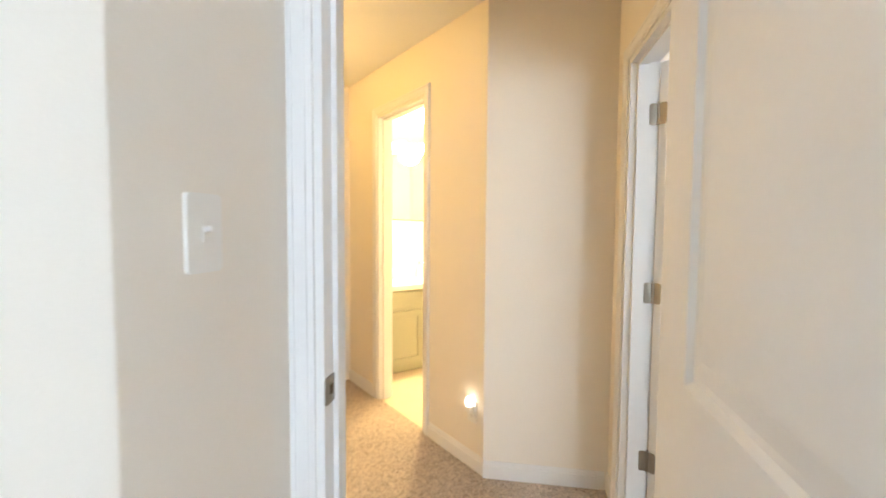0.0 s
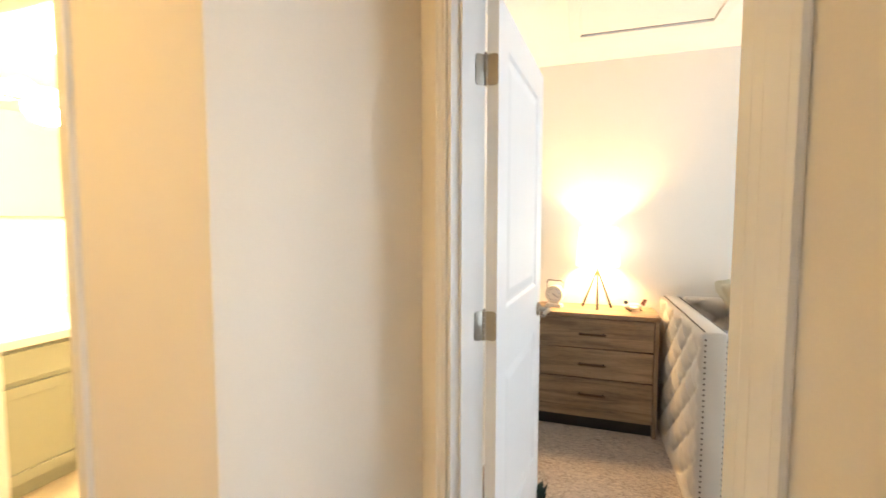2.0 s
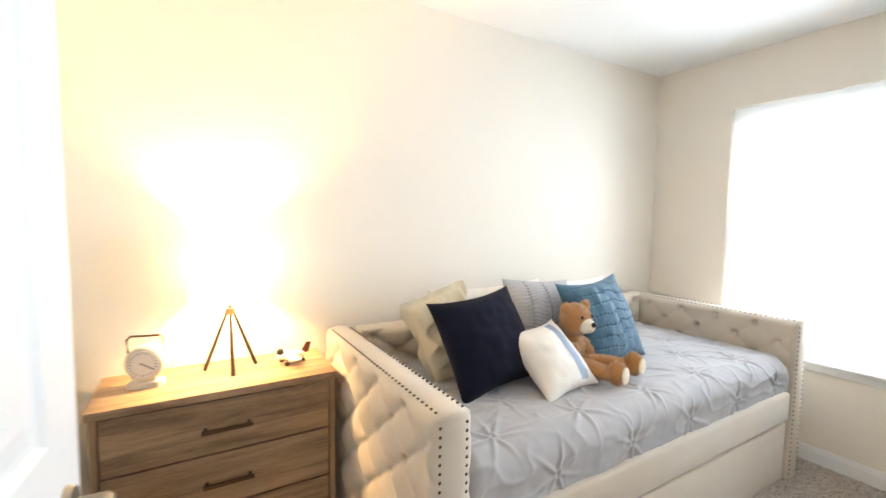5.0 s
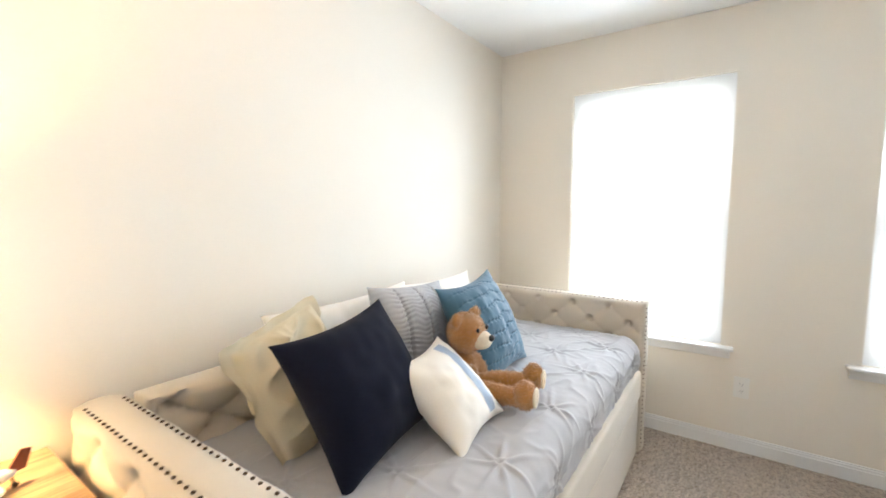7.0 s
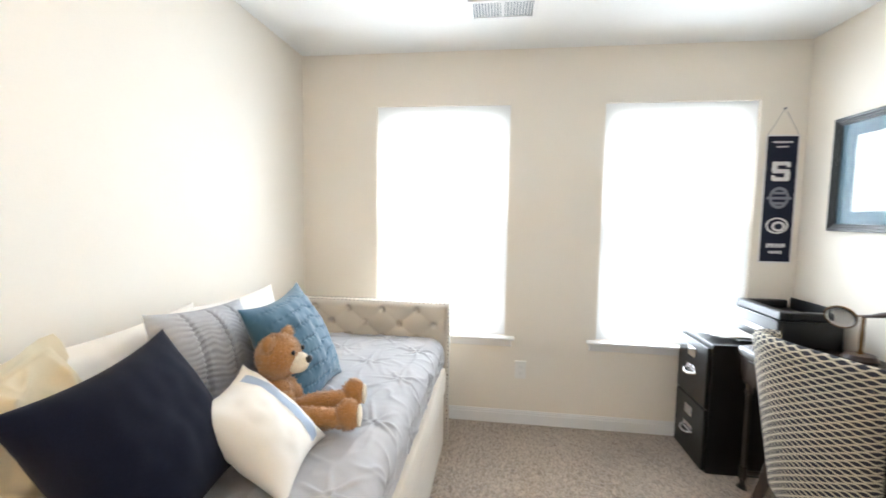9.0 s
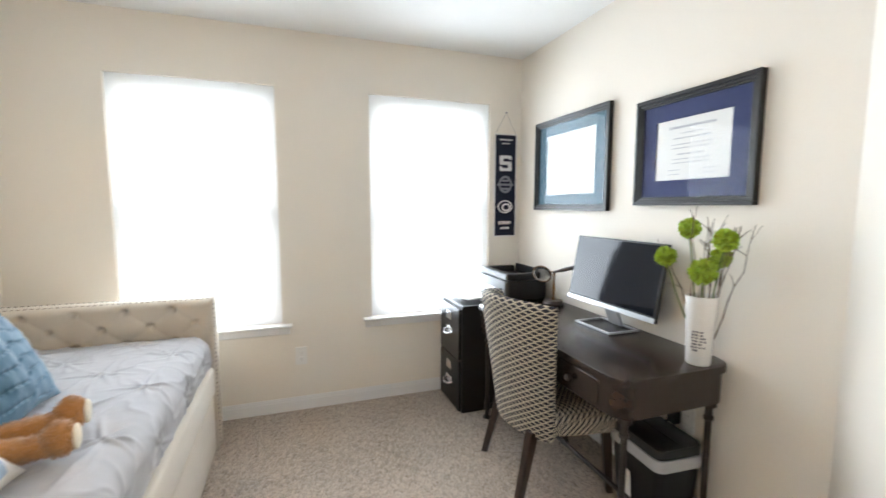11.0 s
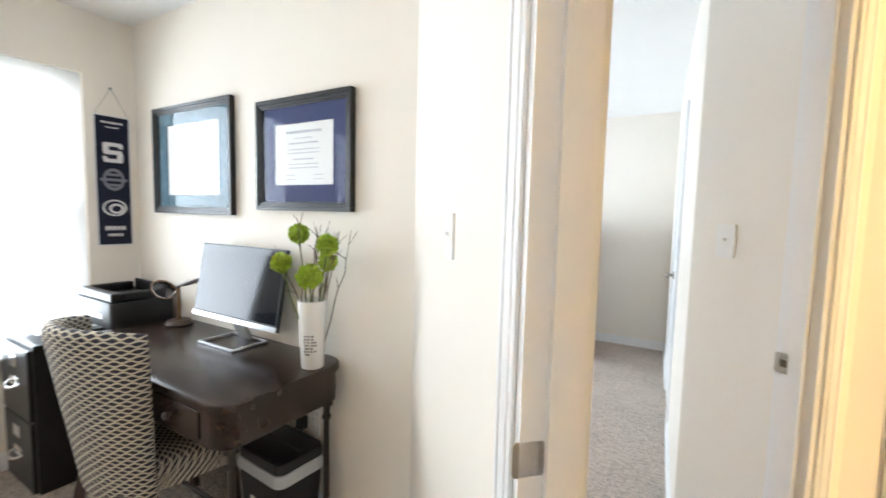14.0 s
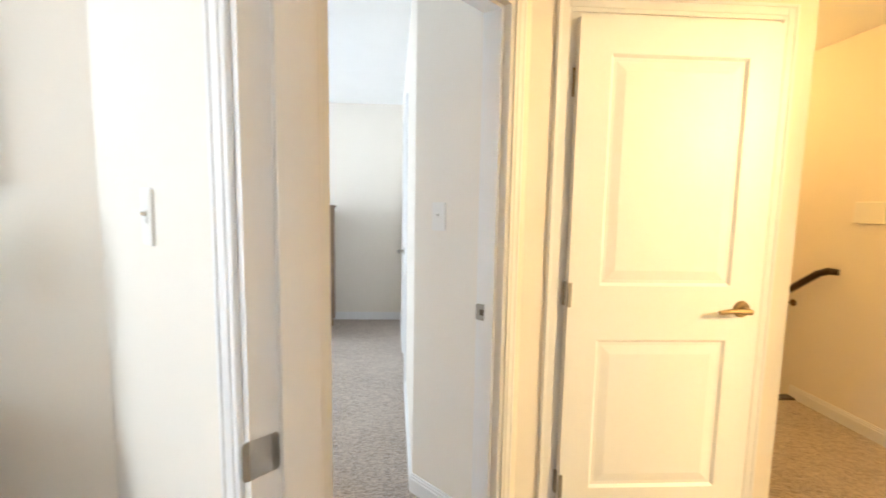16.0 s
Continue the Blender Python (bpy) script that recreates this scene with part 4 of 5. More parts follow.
part("kickboard", bm, BLACK_PL, dr, "recessed black kickboard")
for k in range(3):
    z0 = 0.190 + k * 0.1925
    bm = fresh()
    box(bm, -DW + 0.026, DW - 0.026, -DD - 0.004, -DD + 0.016, z0 + 0.003, z0 + 0.1885, bev=0.002)
    dwr = part("drawer", bm, OAK, dr)
    bm = fresh()
    zc = z0 + 0.092
    tube(bm, [(-0.068, -DD - 0.004, zc), (-0.068, -DD - 0.030, zc)], 0.006, 8)
    tube(bm, [(0.068, -DD - 0.004, zc), (0.068, -DD - 0.030, zc)], 0.006, 8)
    box(bm, -0.080, 0.080, -DD - 0.036, -DD - 0.027, zc - 0.007, zc + 0.007, bev=0.002)
    part("handle", bm, BRONZE, dwr, "dark bronze bar pull")

TL = thing("table_lamp", pose(0.305, 4.075, DH), "wooden tripod table lamp with a glowing white drum shade", "table lamp")
for k, (fx, fy) in enumerate(((-0.09, 0.045), (0.092, 0.035), (0.0, -0.075))):
    bm = fresh()
    rod(bm, (fx, fy, 0.0), (fx * 0.10, fy * 0.10, 0.235), 0.008, 0.006)
    part("leg", bm, LEGWOOD, TL)
bm = fresh()
cyl(bm, 0.020, 0.016, 0.222, 0.245, None, 16)
cyl(bm, 0.007, 0.007, 0.245, 0.33, None, 10)
part("hub", bm, BRASS, TL, smooth=40)
bm = fresh()
lathe(bm, [(0.135, 0.285), (0.115, 0.535), (0.1135, 0.535), (0.1335, 0.285), (0.135, 0.285)], 40, None, False)
SHADE = glow_material("lit_shade", (1.0, 0.84, 0.55), 4.0)
part("shade", bm, SHADE, TL, "white drum shade", smooth=60)

SC = thing("kitchen_scale", pose(0.035, 4.050, DH, 0, 0, -14), "cream vintage kitchen scale with a round dial", "kitchen scale")
CREAM = material("cream_enamel", (0.62, 0.60, 0.52), 0.35, vary=0.04)
bm = fresh()
lathe(bm, [(0.0, 0.0), (0.060, 0.0), (0.060, 0.05), (0.055, 0.055), (0.0, 0.055)], 32, pose(0, 0.03, 0.085, 90, 0, 0), False)
prism(bm, rounded(-0.055, 0.055, -0.03, 0.03, 0.015), 0.0, 0.02, None, 0.004)
box(bm, -0.03, 0.03, -0.012, 0.022, 0.018, 0.05)
part("body", bm, CREAM, SC, smooth=40)
bm = fresh()
cyl(bm, 0.048, 0.048, 0, 0.002, pose(0, -0.026, 0.085, 90, 0, 0), 32)
dial = part("dial", bm, PAPER, SC, "white round dial")
bm = fresh()
for k in range(24):
    a = 2 * math.pi * k / 24
    box(bm, -0.0012, 0.0012, -0.0295, -0.0285, 0.036, 0.044, pose(0, 0, 0.085) @ pose(0, 0, 0, 0, math.degrees(a), 0))
box(bm, -0.002, 0.002, -0.031, -0.029, -0.01, 0.036, pose(0, 0, 0.085, 0, 120, 0))
part("needle", bm, INK, SC, "black scale marks and needle")
bm = fresh()
tube(bm, [(0.052, 0.0, 0.12), (0.056, 0.0, 0.165), (0.045, 0.0, 0.178), (-0.045, 0.0, 0.178), (-0.056, 0.0, 0.165), (-0.052, 0.0, 0.12)], 0.004, 8)
part("tray_frame", bm, BRONZE, SC)

TOY = thing("toy_airplane", pose(0.525, 4.050, DH, 0, 0, 10), "small white and red model airplane on the dresser", "toy")
bm = fresh()
ball(bm, 0.060, 0.018, 0.017, pose(-0.005, 0, 0.035), 20, 12)
part("fuselage", bm, PLASTIC, TOY, smooth=60)
bm = fresh()
prism(bm, rounded(-0.03, 0.012, -0.075, 0.075, 0.012), 0.030, 0.036, None, 0.001)
part("wing", bm, PLASTIC, TOY)
bm = fresh()
RED = material("dark_red_paint", (0.13, 0.025, 0.015), 0.35, vary=0.1)
prism(bm, [(0.035, 0.0), (0.070, 0.0), (0.082, 0.040), (0.064, 0.044)], -0.003, 0.003, pose(0, 0, 0.035, 90, 0, 0))
part("tail", bm, RED, TOY, "dark red tail fin")
bm = fresh()
ball(bm, 0.015, 0.014, 0.014, pose(-0.045, 0, 0.055), 12, 8)
part("canopy", bm, BLACK_PL, TOY, smooth=60)
for yy in (-0.03, 0.03):
    bm = fresh()
    cyl(bm, 0.009, 0.009, -0.004, 0.004, pose(-0.03, yy, 0.009, 90, 0, 0), 12)
    rod(bm, (-0.03, yy, 0.009), (-0.02, yy * 0.5, 0.03), 0.002)
    part("wheel", bm, BLACK_PL, TOY)
bm = fresh()
cyl(bm, 0.006, 0.006, -0.003, 0.003, pose(0.05, 0, 0.006, 90, 0, 0), 10)
rod(bm, (0.05, 0, 0.006), (0.045, 0, 0.03), 0.002)
part("wheel", bm, BLACK_PL, TOY)

bm = fresh()
for k in range(60):
    a, r = random.uniform(0, 6.28), random.uniform(0, 0.028)
    p = Vector((r * math.cos(a), r * math.sin(a), 0.0))
    rod(bm, p, p * 1.6 + Vector((random.uniform(-0.015, 0.015), random.uniform(-0.015, 0.015), random.uniform(0.03, 0.075))), 0.006, 0.001, 5)
ball(bm, 0.032, 0.028, 0.034, pose(0, 0, 0.033), 12, 8)
tagged(part("doorstop", bm, material("dark_green_wool", (0.015, 0.03, 0.025), 0.95, vary=0.3, bump=0.5), None, m=pose(0.025, 3.115, 0.035)), "dark shaggy doorstop on the carpet by the door", "doorstop")

# ---------- desk corner ----------
dk = thing("desk", pose(2.090, 1.418, 0), "dark brown writing desk with rounded corners on metal legs", "desk")
bm = fresh()
prism(bm, rounded(-0.638, 0.638, -0.278, 0.278, 0.085, 8), 0.752, 0.78, None, 0.006)
part("desktop", bm, DARKWOOD, dk, smooth=35)
bm = fresh()
prism(bm, rounded(-0.626, 0.626, -0.266, 0.266, 0.078, 8), 0.626, 0.7515)
part("apron", bm, DARKWOOD, dk, smooth=35)
for k, cx in enumerate((-0.345, 0.0, 0.345)):
    bm = fresh()
    box(bm, cx - 0.160, cx + 0.160, 0.2600, 0.271, 0.642, 0.740, bev=0.003)
    dwr = part("drawer", bm, DARKWOOD, dk)
    bm = fresh()
    cyl(bm, 0.006, 0.006, 0, 0.018, pose(cx, 0.270, 0.690, -90, 0, 0), 10)
    ball(bm, 0.014, 0.010, 0.014, pose(cx, 0.292, 0.690), 14, 10)
    part("knob", bm, GUNMETAL, dwr, "round pewter knob", smooth=60)
for sx in (-1, 1):
    for sy in (-1, 1):
        x, y = sx * 0.585, sy * 0.21
        bm = fresh()
        lathe(bm, [(0.026, 0.6255), (0.026, 0.600), (0.014, 0.597), (0.014, 0.56), (0.0185, 0.556), (0.0185, 0.544), (0.012, 0.540), (0.012, 0.16), (0.0185, 0.156), (0.0185, 0.10), (0.012, 0.096), (0.012, 0.062), (0.016, 0.06)], 16, pose(x, y, 0))
        lg = part("leg", bm, GUNMETAL, dk, smooth=35)
        bm = fresh()
        cyl(bm, 0.028, 0.028, -0.011, 0.011, pose(x + 0.006, y, 0.028, 90, 0, 25), 18)
        box(bm, x - 0.012, x + 0.016, y - 0.017, y + 0.017, 0.045, 0.062, bev=0.003)
        part("caster", bm, BLACK_METAL, lg, smooth=35)
for sx in (-1, 1):
    bm = fresh()
    rod(bm, (sx * 0.585, -0.19, 0.128), (sx * 0.585, 0.19, 0.128), 0.011)
    part("side_rail", bm, GUNMETAL, dk, smooth=40)
bm = fresh()
rod(bm, (-0.575, 0.0, 0.128), (0.575, 0.0, 0.128), 0.011)
part("stretcher", bm, GUNMETAL, dk, smooth=40)

# chair with a wrapped back
ch = thing("desk_chair", pose(2.085, 1.60, 0, 0, 0, -6), "armless accent chair in navy and cream chain weave", "chair")


def woven(name, bm, coords, parent, smooth=60):
    ob = part(name, bm, WEAVE, parent, smooth=smooth)
    at = ob.data.attributes.new("weave", "FLOAT_VECTOR", "POINT")
    for k, v in enumerate(ob.data.vertices):
        at.data[k].vector = coords(v.co)
    return ob


def back_point(u, v, off):
    """The back's shell: u across, v up; it wraps forward at the sides and flares towards the top."""
    a = (2 * u - 1)
    half = 0.255 + 0.065 * v
    ang = a * 0.95
    x = half * math.sin(ang) / math.sin(0.95)
    y = 0.19 + 0.045 * v - 0.22 * (1 - math.cos(ang)) / (1 - math.cos(0.95)) * (0.55 + 0.25 * v) + 0.05 * v
    top = 0.985 - 0.030 * abs(a) ** 2 - 0.02 * a
    z = 0.36 + v * (top - 0.36)
    n = Vector((math.sin(ang), math.cos(ang), 0.0))
    return Vector((x, y, z)) + n * off


bm = fresh()
NU, NV = 36, 28


def shell(off):
    def f(u, v):
        k = min(1.0, min(u, 1 - u) / 0.05, (1 - v) / 0.06)
        r = math.sqrt(max(0.0, 1 - (1 - k) ** 2))
        return back_point(u, v, off * (0.25 + 0.75 * r))
    return sheet(bm, NU, NV, f)


a = shell(0.028)
b = shell(-0.028)
la = a[0] + [r[-1] for r in a[1:]] + a[-1][-2::-1] + [r[0] for r in a[-2:0:-1]]
lb = b[0] + [r[-1] for r in b[1:]] + b[-1][-2::-1] + [r[0] for r in b[-2:0:-1]]
for k in range(len(la)):
    bm.faces.new((la[k], la[(k + 1) % len(la)], lb[(k + 1) % len(la)], lb[k]))
woven("backrest", bm, lambda c: (math.atan2(c.x, c.y + 0.12) * 0.31, c.z, 0), ch)
bm = fresh()


def seat_face(z0, dome):
    def f(u, v):
        a, b = 2 * u - 1, 2 * v - 1
        w = 0.245 + 0.035 * (1 - v)
        x = w * a * (1 - 0.06 * abs(b) ** 4)
        y = -0.28 + v * 0.42 + 0.02 * (a * a) * (1 - v)
        k = max(0.0, (1 - a ** 6) * (1 - b ** 6))
        return (x, y, z0 + dome * k ** 0.5)
    return sheet(bm, 24, 24, f)


a = seat_face(0.425, 0.055)
b = seat_face(0.375, -0.006)
la = a[0] + [r[-1] for r in a[1:]] + a[-1][-2::-1] + [r[0] for r in a[-2:0:-1]]
lb = b[0] + [r[-1] for r in b[1:]] + b[-1][-2::-1] + [r[0] for r in b[-2:0:-1]]
for k in range(len(la)):
    bm.faces.new((la[k], la[(k + 1) % len(la)], lb[(k + 1) % len(la)], lb[k]))
woven("seat", bm, lambda c: (c.x, c.y + c.z, 0), ch)
for lx, ly, tx, ty in ((-0.21, -0.25, -0.20, -0.22), (0.21, -0.25, 0.20, -0.22), (-0.225, 0.235, -0.20, 0.15), (0.255, 0.225, 0.20, 0.15)):
    bm = fresh()
    mm, n = between((lx, ly, 0.0), (tx, ty, 0.385))
    vs = box(bm, -0.015, 0.015, -0.015, 0.015, 0, n, None, 0.003)
    for v in bm.verts:
        v.co.x *= 1 + 0.5 * v.co.z / n
        v.co.y *= 1 + 0.5 * v.co.z / n
    bmesh.ops.transform(bm, matrix=mm, verts=bm.verts)
    part("leg", bm, LEGWOOD, ch)

# filing cabinet, facing the windows' end
fc = thing("file_cabinet", pose(2.975, 1.46, 0), "black two-drawer metal filing cabinet with chrome pulls", "file cabinet")
bm = fresh()
box(bm, -0.19, 0.19, -0.31, 0.295, 0.0, 0.752, bev=0.004)
part("body", bm, BLACK_METAL, fc)
for k in range(2):
    z0 = 0.05 + k * 0.345
    bm = fresh()
    box(bm, -0.178, 0.178, 0.2955, 0.315, z0, z0 + 0.335, bev=0.004)
    dwr = part("drawer", bm, BLACK_METAL, fc)
    bm = fresh()
    box(bm, -0.045, 0.045, 0.3155, 0.320, z0 + 0.235, z0 + 0.29, bev=0.002)
    part("label_holder", bm, CHROME, dwr, "chrome label holder")
    bm = fresh()
    tube(bm, [(-0.055, 0.315, z0 + 0.155), (-0.05, 0.335, z0 + 0.148), (-0.02, 0.346, z0 + 0.142), (0.02, 0.346, z0 + 0.142), (0.05, 0.335, z0 + 0.148), (0.055, 0.315, z0 + 0.155)], 0.007, 8)
    box(bm, -0.055, 0.055, 0.3155, 0.319, z0 + 0.14, z0 + 0.185, bev=0.002)
    part("handle", bm, CHROME, dwr, "chrome drawer pull", smooth=50)

pr = thing("printer", pose(2.965, 1.315, 0.753), "black inkjet printer on the filing cabinet", "printer")
bm = fresh()
prism(bm, rounded(-0.225, 0.225, -0.155, 0.155, 0.03), 0.0, 0.150, None, 0.012)
part("body", bm, BLACK_PL, pr, smooth=40)
bm = fresh()
for q in ((-0.205, 0.205, 0.09, 0.145, 0.150, 0.195), (-0.205, -0.165, -0.12, 0.09, 0.150, 0.195), (0.165, 0.205, -0.12, 0.09, 0.150, 0.195)):
    box(bm, *q, bev=0.008)
part("lid", bm, BLACK_PL, pr, "glossy black lid with an open paper feed")
bm = fresh()
box(bm, -0.16, 0.16, -0.135, -0.122, 0.148, 0.215, pose(0, 0, 0, 0, 0, 0), bev=0.003)
part("rear_tray", bm, BLACK_PL, pr)
bm = fresh()
box(bm, -0.15, 0.15, 0.1555, 0.30, 0.010, 0.022, bev=0.004)
part("output_tray", bm, BLACK_PL, pr)
bm = fresh()
box(bm, -0.13, 0.13, 0.156, 0.158, 0.06, 0.085)
part("badge", bm, SILVER, pr, "pale badge strip on the front")
bm = fresh()
box(bm, -0.10, 0.11, -0.14, 0.14, 0.0, 0.004, pose(0, 0, 0, 0, 0, 8))
box(bm, -0.10, 0.11, -0.14, 0.14, 0.0045, 0.007, pose(0, 0, 0, 0, 0, -4))
tagged(part("paper_stack", bm, PAPER, None, m=pose(3.0, 1.60, 0.776, 0, 0, 90)), "loose white papers on the printer tray", "papers")

# monitor
mo = thing("monitor", pose(2.045, 1.275, 0.781), "thin black computer monitor with a silver chin", "monitor")
TILT = pose(0, 0, 0.095) @ pose(0, 0, 0, 10, 0, 0)
bm = fresh()
box(bm, -0.31, 0.31, -0.020, 0.0, 0.0, 0.355, TILT, bev=0.003)
part("housing", bm, BLACK_PL, mo)
bm = fresh()
box(bm, -0.300, 0.300, 0.0005, 0.002, 0.030, 0.346, TILT)
part("screen", bm, SCREEN, mo, "dark glossy screen")
bm = fresh()
box(bm, -0.311, 0.311, -0.002, 0.0045, -0.001, 0.022, TILT, bev=0.001)
part("chin", bm, SILVER, mo, "silver lower bezel")
bm = fresh()
for q in ((-0.13, 0.13, 0.07, 0.082), (-0.13, 0.13, -0.10, -0.088), (-0.13, -0.118, -0.088, 0.07), (0.118, 0.13, -0.088, 0.07)):
    box(bm, q[0], q[1], q[2], q[3], 0.0, 0.010, bev=0.002)
part("base", bm, SILVER, mo, "open rectangular silver foot")
bm = fresh()
box(bm, -0.045, 0.045, -0.012, 0.004, 0.0, 0.13, pose(0, -0.070, 0.006, -24, 0, 0), bev=0.003)
part("neck", bm, SILVER, mo)

# magnifier on a brass stand
mg = thing("magnifying_glass", pose(2.56, 1.235, 0.781), "magnifying glass with a wooden handle on a brass stand", "magnifier")
bm = fresh()
lathe(bm, [(0.066, 0.0), (0.068, 0.008), (0.060, 0.016), (0.055, 0.026), (0.014, 0.0285)], 28)
part("base", bm, LEGWOOD, mg, "turned dark wood base", smooth=40)
bm = fresh()
lathe(bm, [(0.012, 0.029), (0.012, 0.034), (0.008, 0.05), (0.010, 0.11), (0.007, 0.15), (0.009, 0.205), (0.005, 0.21)], 24)
part("stand", bm, BRASS, mg, smooth=40)
bm = fresh()
_m, _n = between((-0.02, 0.02, 0.205), (-0.20, -0.045, 0.265))
lathe(bm, [(0.006, 0.0), (0.008, 0.04), (0.013, 0.08), (0.011, _n - 0.02), (0.004, _n)], 14, _m)
part("handle", bm, LEGWOOD, mg, "turned dark wood handle", smooth=50)
bm = fresh()
ringm = pose(0.080, 0.035, 0.180, 62, 18, 30)
tube(bm, [ringm @ Vector((0.060 * math.cos(k * math.pi / 12), 0.060 * math.sin(k * math.pi / 12), 0)) for k in range(25)], 0.004, 8)
rod(bm, (0.0, 0.0, 0.205), (0.02, 0.02, 0.20), 0.004)
part("lens_ring", bm, BRASS, mg, smooth=50)
bm = fresh()
ball(bm, 0.057, 0.057, 0.006, ringm, 24, 10)
part("lens", bm, GLASS, mg, "round glass lens", smooth=60)

# vase with flowers
vs_ = thing("vase", pose(1.512, 1.275, 0.781), "tall white ceramic vase with grey lettering", "vase")
bm = fresh()
lathe(bm, [(0.041, 0.0), (0.044, 0.004), (0.055, 0.258), (0.056, 0.266), (0.053, 0.268), (0.050, 0.262), (0.040, 0.02), (0.0, 0.02)], 36)
part("body", bm, CERAMIC, vs_, smooth=50)
bm = fresh()
for k in range(7):
    for j in range(random.randint(2, 4)):
        a = radians(104 + j * 15 + random.uniform(-3, 3))
        z = 0.062 + k * 0.012
        r = 0.0445 + 0.0115 * z / 0.258
        box(bm, -0.0045 * random.uniform(0.6, 1.1), 0.0045, 0.0, 0.0008, -0.0035, 0.0035, pose(r * math.cos(a), r * math.sin(a), z, 0, 0, math.degrees(a) - 90))
part("lettering", bm, INK, vs_, "grey printed lines")


def pompom(name, p, r):
    ob = thing(name, pose(*p), "bright green pompom flower on a stem", "flower", "flowers in the vase")
    bm = fresh()
    gold = math.pi * (3 - math.sqrt(5))
    n = 170
    for k in range(n):
        zz = 1 - 2 * (k + 0.5) / n
        rr = math.sqrt(1 - zz * zz)
        d = Vector((rr * math.cos(gold * k), rr * math.sin(gold * k), zz))
        q = d.to_track_quat("Z", "Y").to_matrix()
        ln = r * random.uniform(0.86, 1.06)
        w = r * 0.17
        t = random.uniform(0, 6.28)
        ux = q @ Vector((math.cos(t), math.sin(t), 0))
        uy = q @ Vector((-math.sin(t), math.cos(t), 0))
        p0 = d * r * 0.35
        v1 = bm.verts.new(p0 - ux * w * 0.4)
        v2 = bm.verts.new(p0 + ux * w * 0.4)
        v3 = bm.verts.new(d * ln * 0.86 + ux * w + uy * w * 0.3)
        v4 = bm.verts.new(d * ln * 0.86 - ux * w + uy * w * 0.3)
        v5 = bm.verts.new(d * ln + uy * w * 0.9)
        bm.faces.new((v1, v2, v3, v4))
        bm.faces.new((v4, v3, v5))
    ball(bm, r * 0.62, r * 0.62, r * 0.62, None, 12, 8)
    part("petals", bm, PETAL, ob, smooth=30)
    bm = fresh()
    base = Vector((1.512 + random.uniform(-0.02, 0.02), 1.275 + random.uniform(-0.02, 0.02), 0.83)) - Vector(p)
    mid = base * 0.45 + Vector((random.uniform(-0.012, 0.012), random.uniform(-0.012, 0.012), 0.02))
    tube(bm, [base, base * 0.72 + mid * 0.1, mid, mid * 0.5, Vector((0, 0, -r * 0.4))], 0.0032, 6)
    part("stem", bm, STEM, ob, smooth=60)
    return ob


for p, r in (((1.572, 1.29, 1.305), 0.043), ((1.432, 1.275, 1.268), 0.046), ((1.682, 1.285, 1.182), 0.046), ((1.492, 1.215, 1.195), 0.042), ((1.475, 1.325, 1.148), 0.052)):
    pompom("flower", p, r)
random.seed(5)
for k in range(11):
    bm = fresh()
    a = random.uniform(0, 6.28)
    p = Vector((1.512 + 0.030 * math.cos(a), 1.275 + 0.030 * math.sin(a), 0.83))
    tip = Vector((1.512 + random.uniform(-0.14, 0.05), 1.275 + random.uniform(-0.10, 0.08), random.uniform(1.30, 1.42)))
    if k == 0:
        tip = Vector((1.735, 1.28, 1.25))
    pts = []
    for j in range(9):
        f = j / 8
        w = 0.024 * f
        pts.append(p.lerp(tip, f) + Vector((noise.noise((k * 3.1, f * 4, 0)) * w * 2, noise.noise((k * 3.1, f * 4, 5)) * w * 2, 0.05 * math.sin(f * 3.1) * 0.4)))
    tube(bm, pts, [0.0032 - 0.0022 * j / 8 for j in range(9)], 6)
    for j in (4, 6, 7):
        d = Vector((random.uniform(-1, 1), random.uniform(-1, 1), random.uniform(0.3, 1.2))).normalized()
        tube(bm, [pts[j], pts[j] + d * 0.03 + Vector((0, 0, 0.005)), pts[j] + d * 0.06], [0.002, 0.0014, 0.0008], 5)
    tagged(part("twig", bm, TWIG, None, smooth=60), "thin bare brown twig in the vase", "twig", "twigs in the vase")

# paper shredder under the desk
sh = thing("paper_shredder", pose(1.675, 1.30, 0, 0, 0, -4), "black paper shredder bin with a silver band", "shredder")
bm = fresh()
lo, hi = rounded(-0.125, 0.125, -0.085, 0.085, 0.03), rounded(-0.15, 0.15, -0.11, 0.11, 0.035)
r0 = [bm.verts.new((x, y, 0.0)) for x, y in lo]
r1 = [bm.verts.new((x, y, 0.335)) for x, y in hi]
for k in range(len(lo)):
    bm.faces.new((r0[k], r0[(k + 1) % len(lo)], r1[(k + 1) % len(lo)], r1[k]))
bm.faces.new(r0[::-1])
bm.faces.new(r1)
part("bin", bm, BLACK_PL, sh, smooth=40)
bm = fresh()
prism(bm, rounded(-0.158, 0.158, -0.118, 0.118, 0.038), 0.336, 0.385, None, 0.006)
part("band", bm, SILVER, sh, "silver band round the head", smooth=40)
bm = fresh()
prism(bm, rounded(-0.150, 0.150, -0.112, 0.112, 0.034), 0.3855, 0.425, None, 0.012)
box(bm, -0.115, 0.115, -0.014, -0.004, 0.424, 0.430)
part("head", bm, BLACK_PL, sh, smooth=40)
bm = fresh()
box(bm, 0.0, 0.035, 0.1065, 0.1075, 0.14, 0.26, pose(0, -0.008, 0, -4, 0, 0))
part("sticker", bm, PAPER, sh, "white label strip")

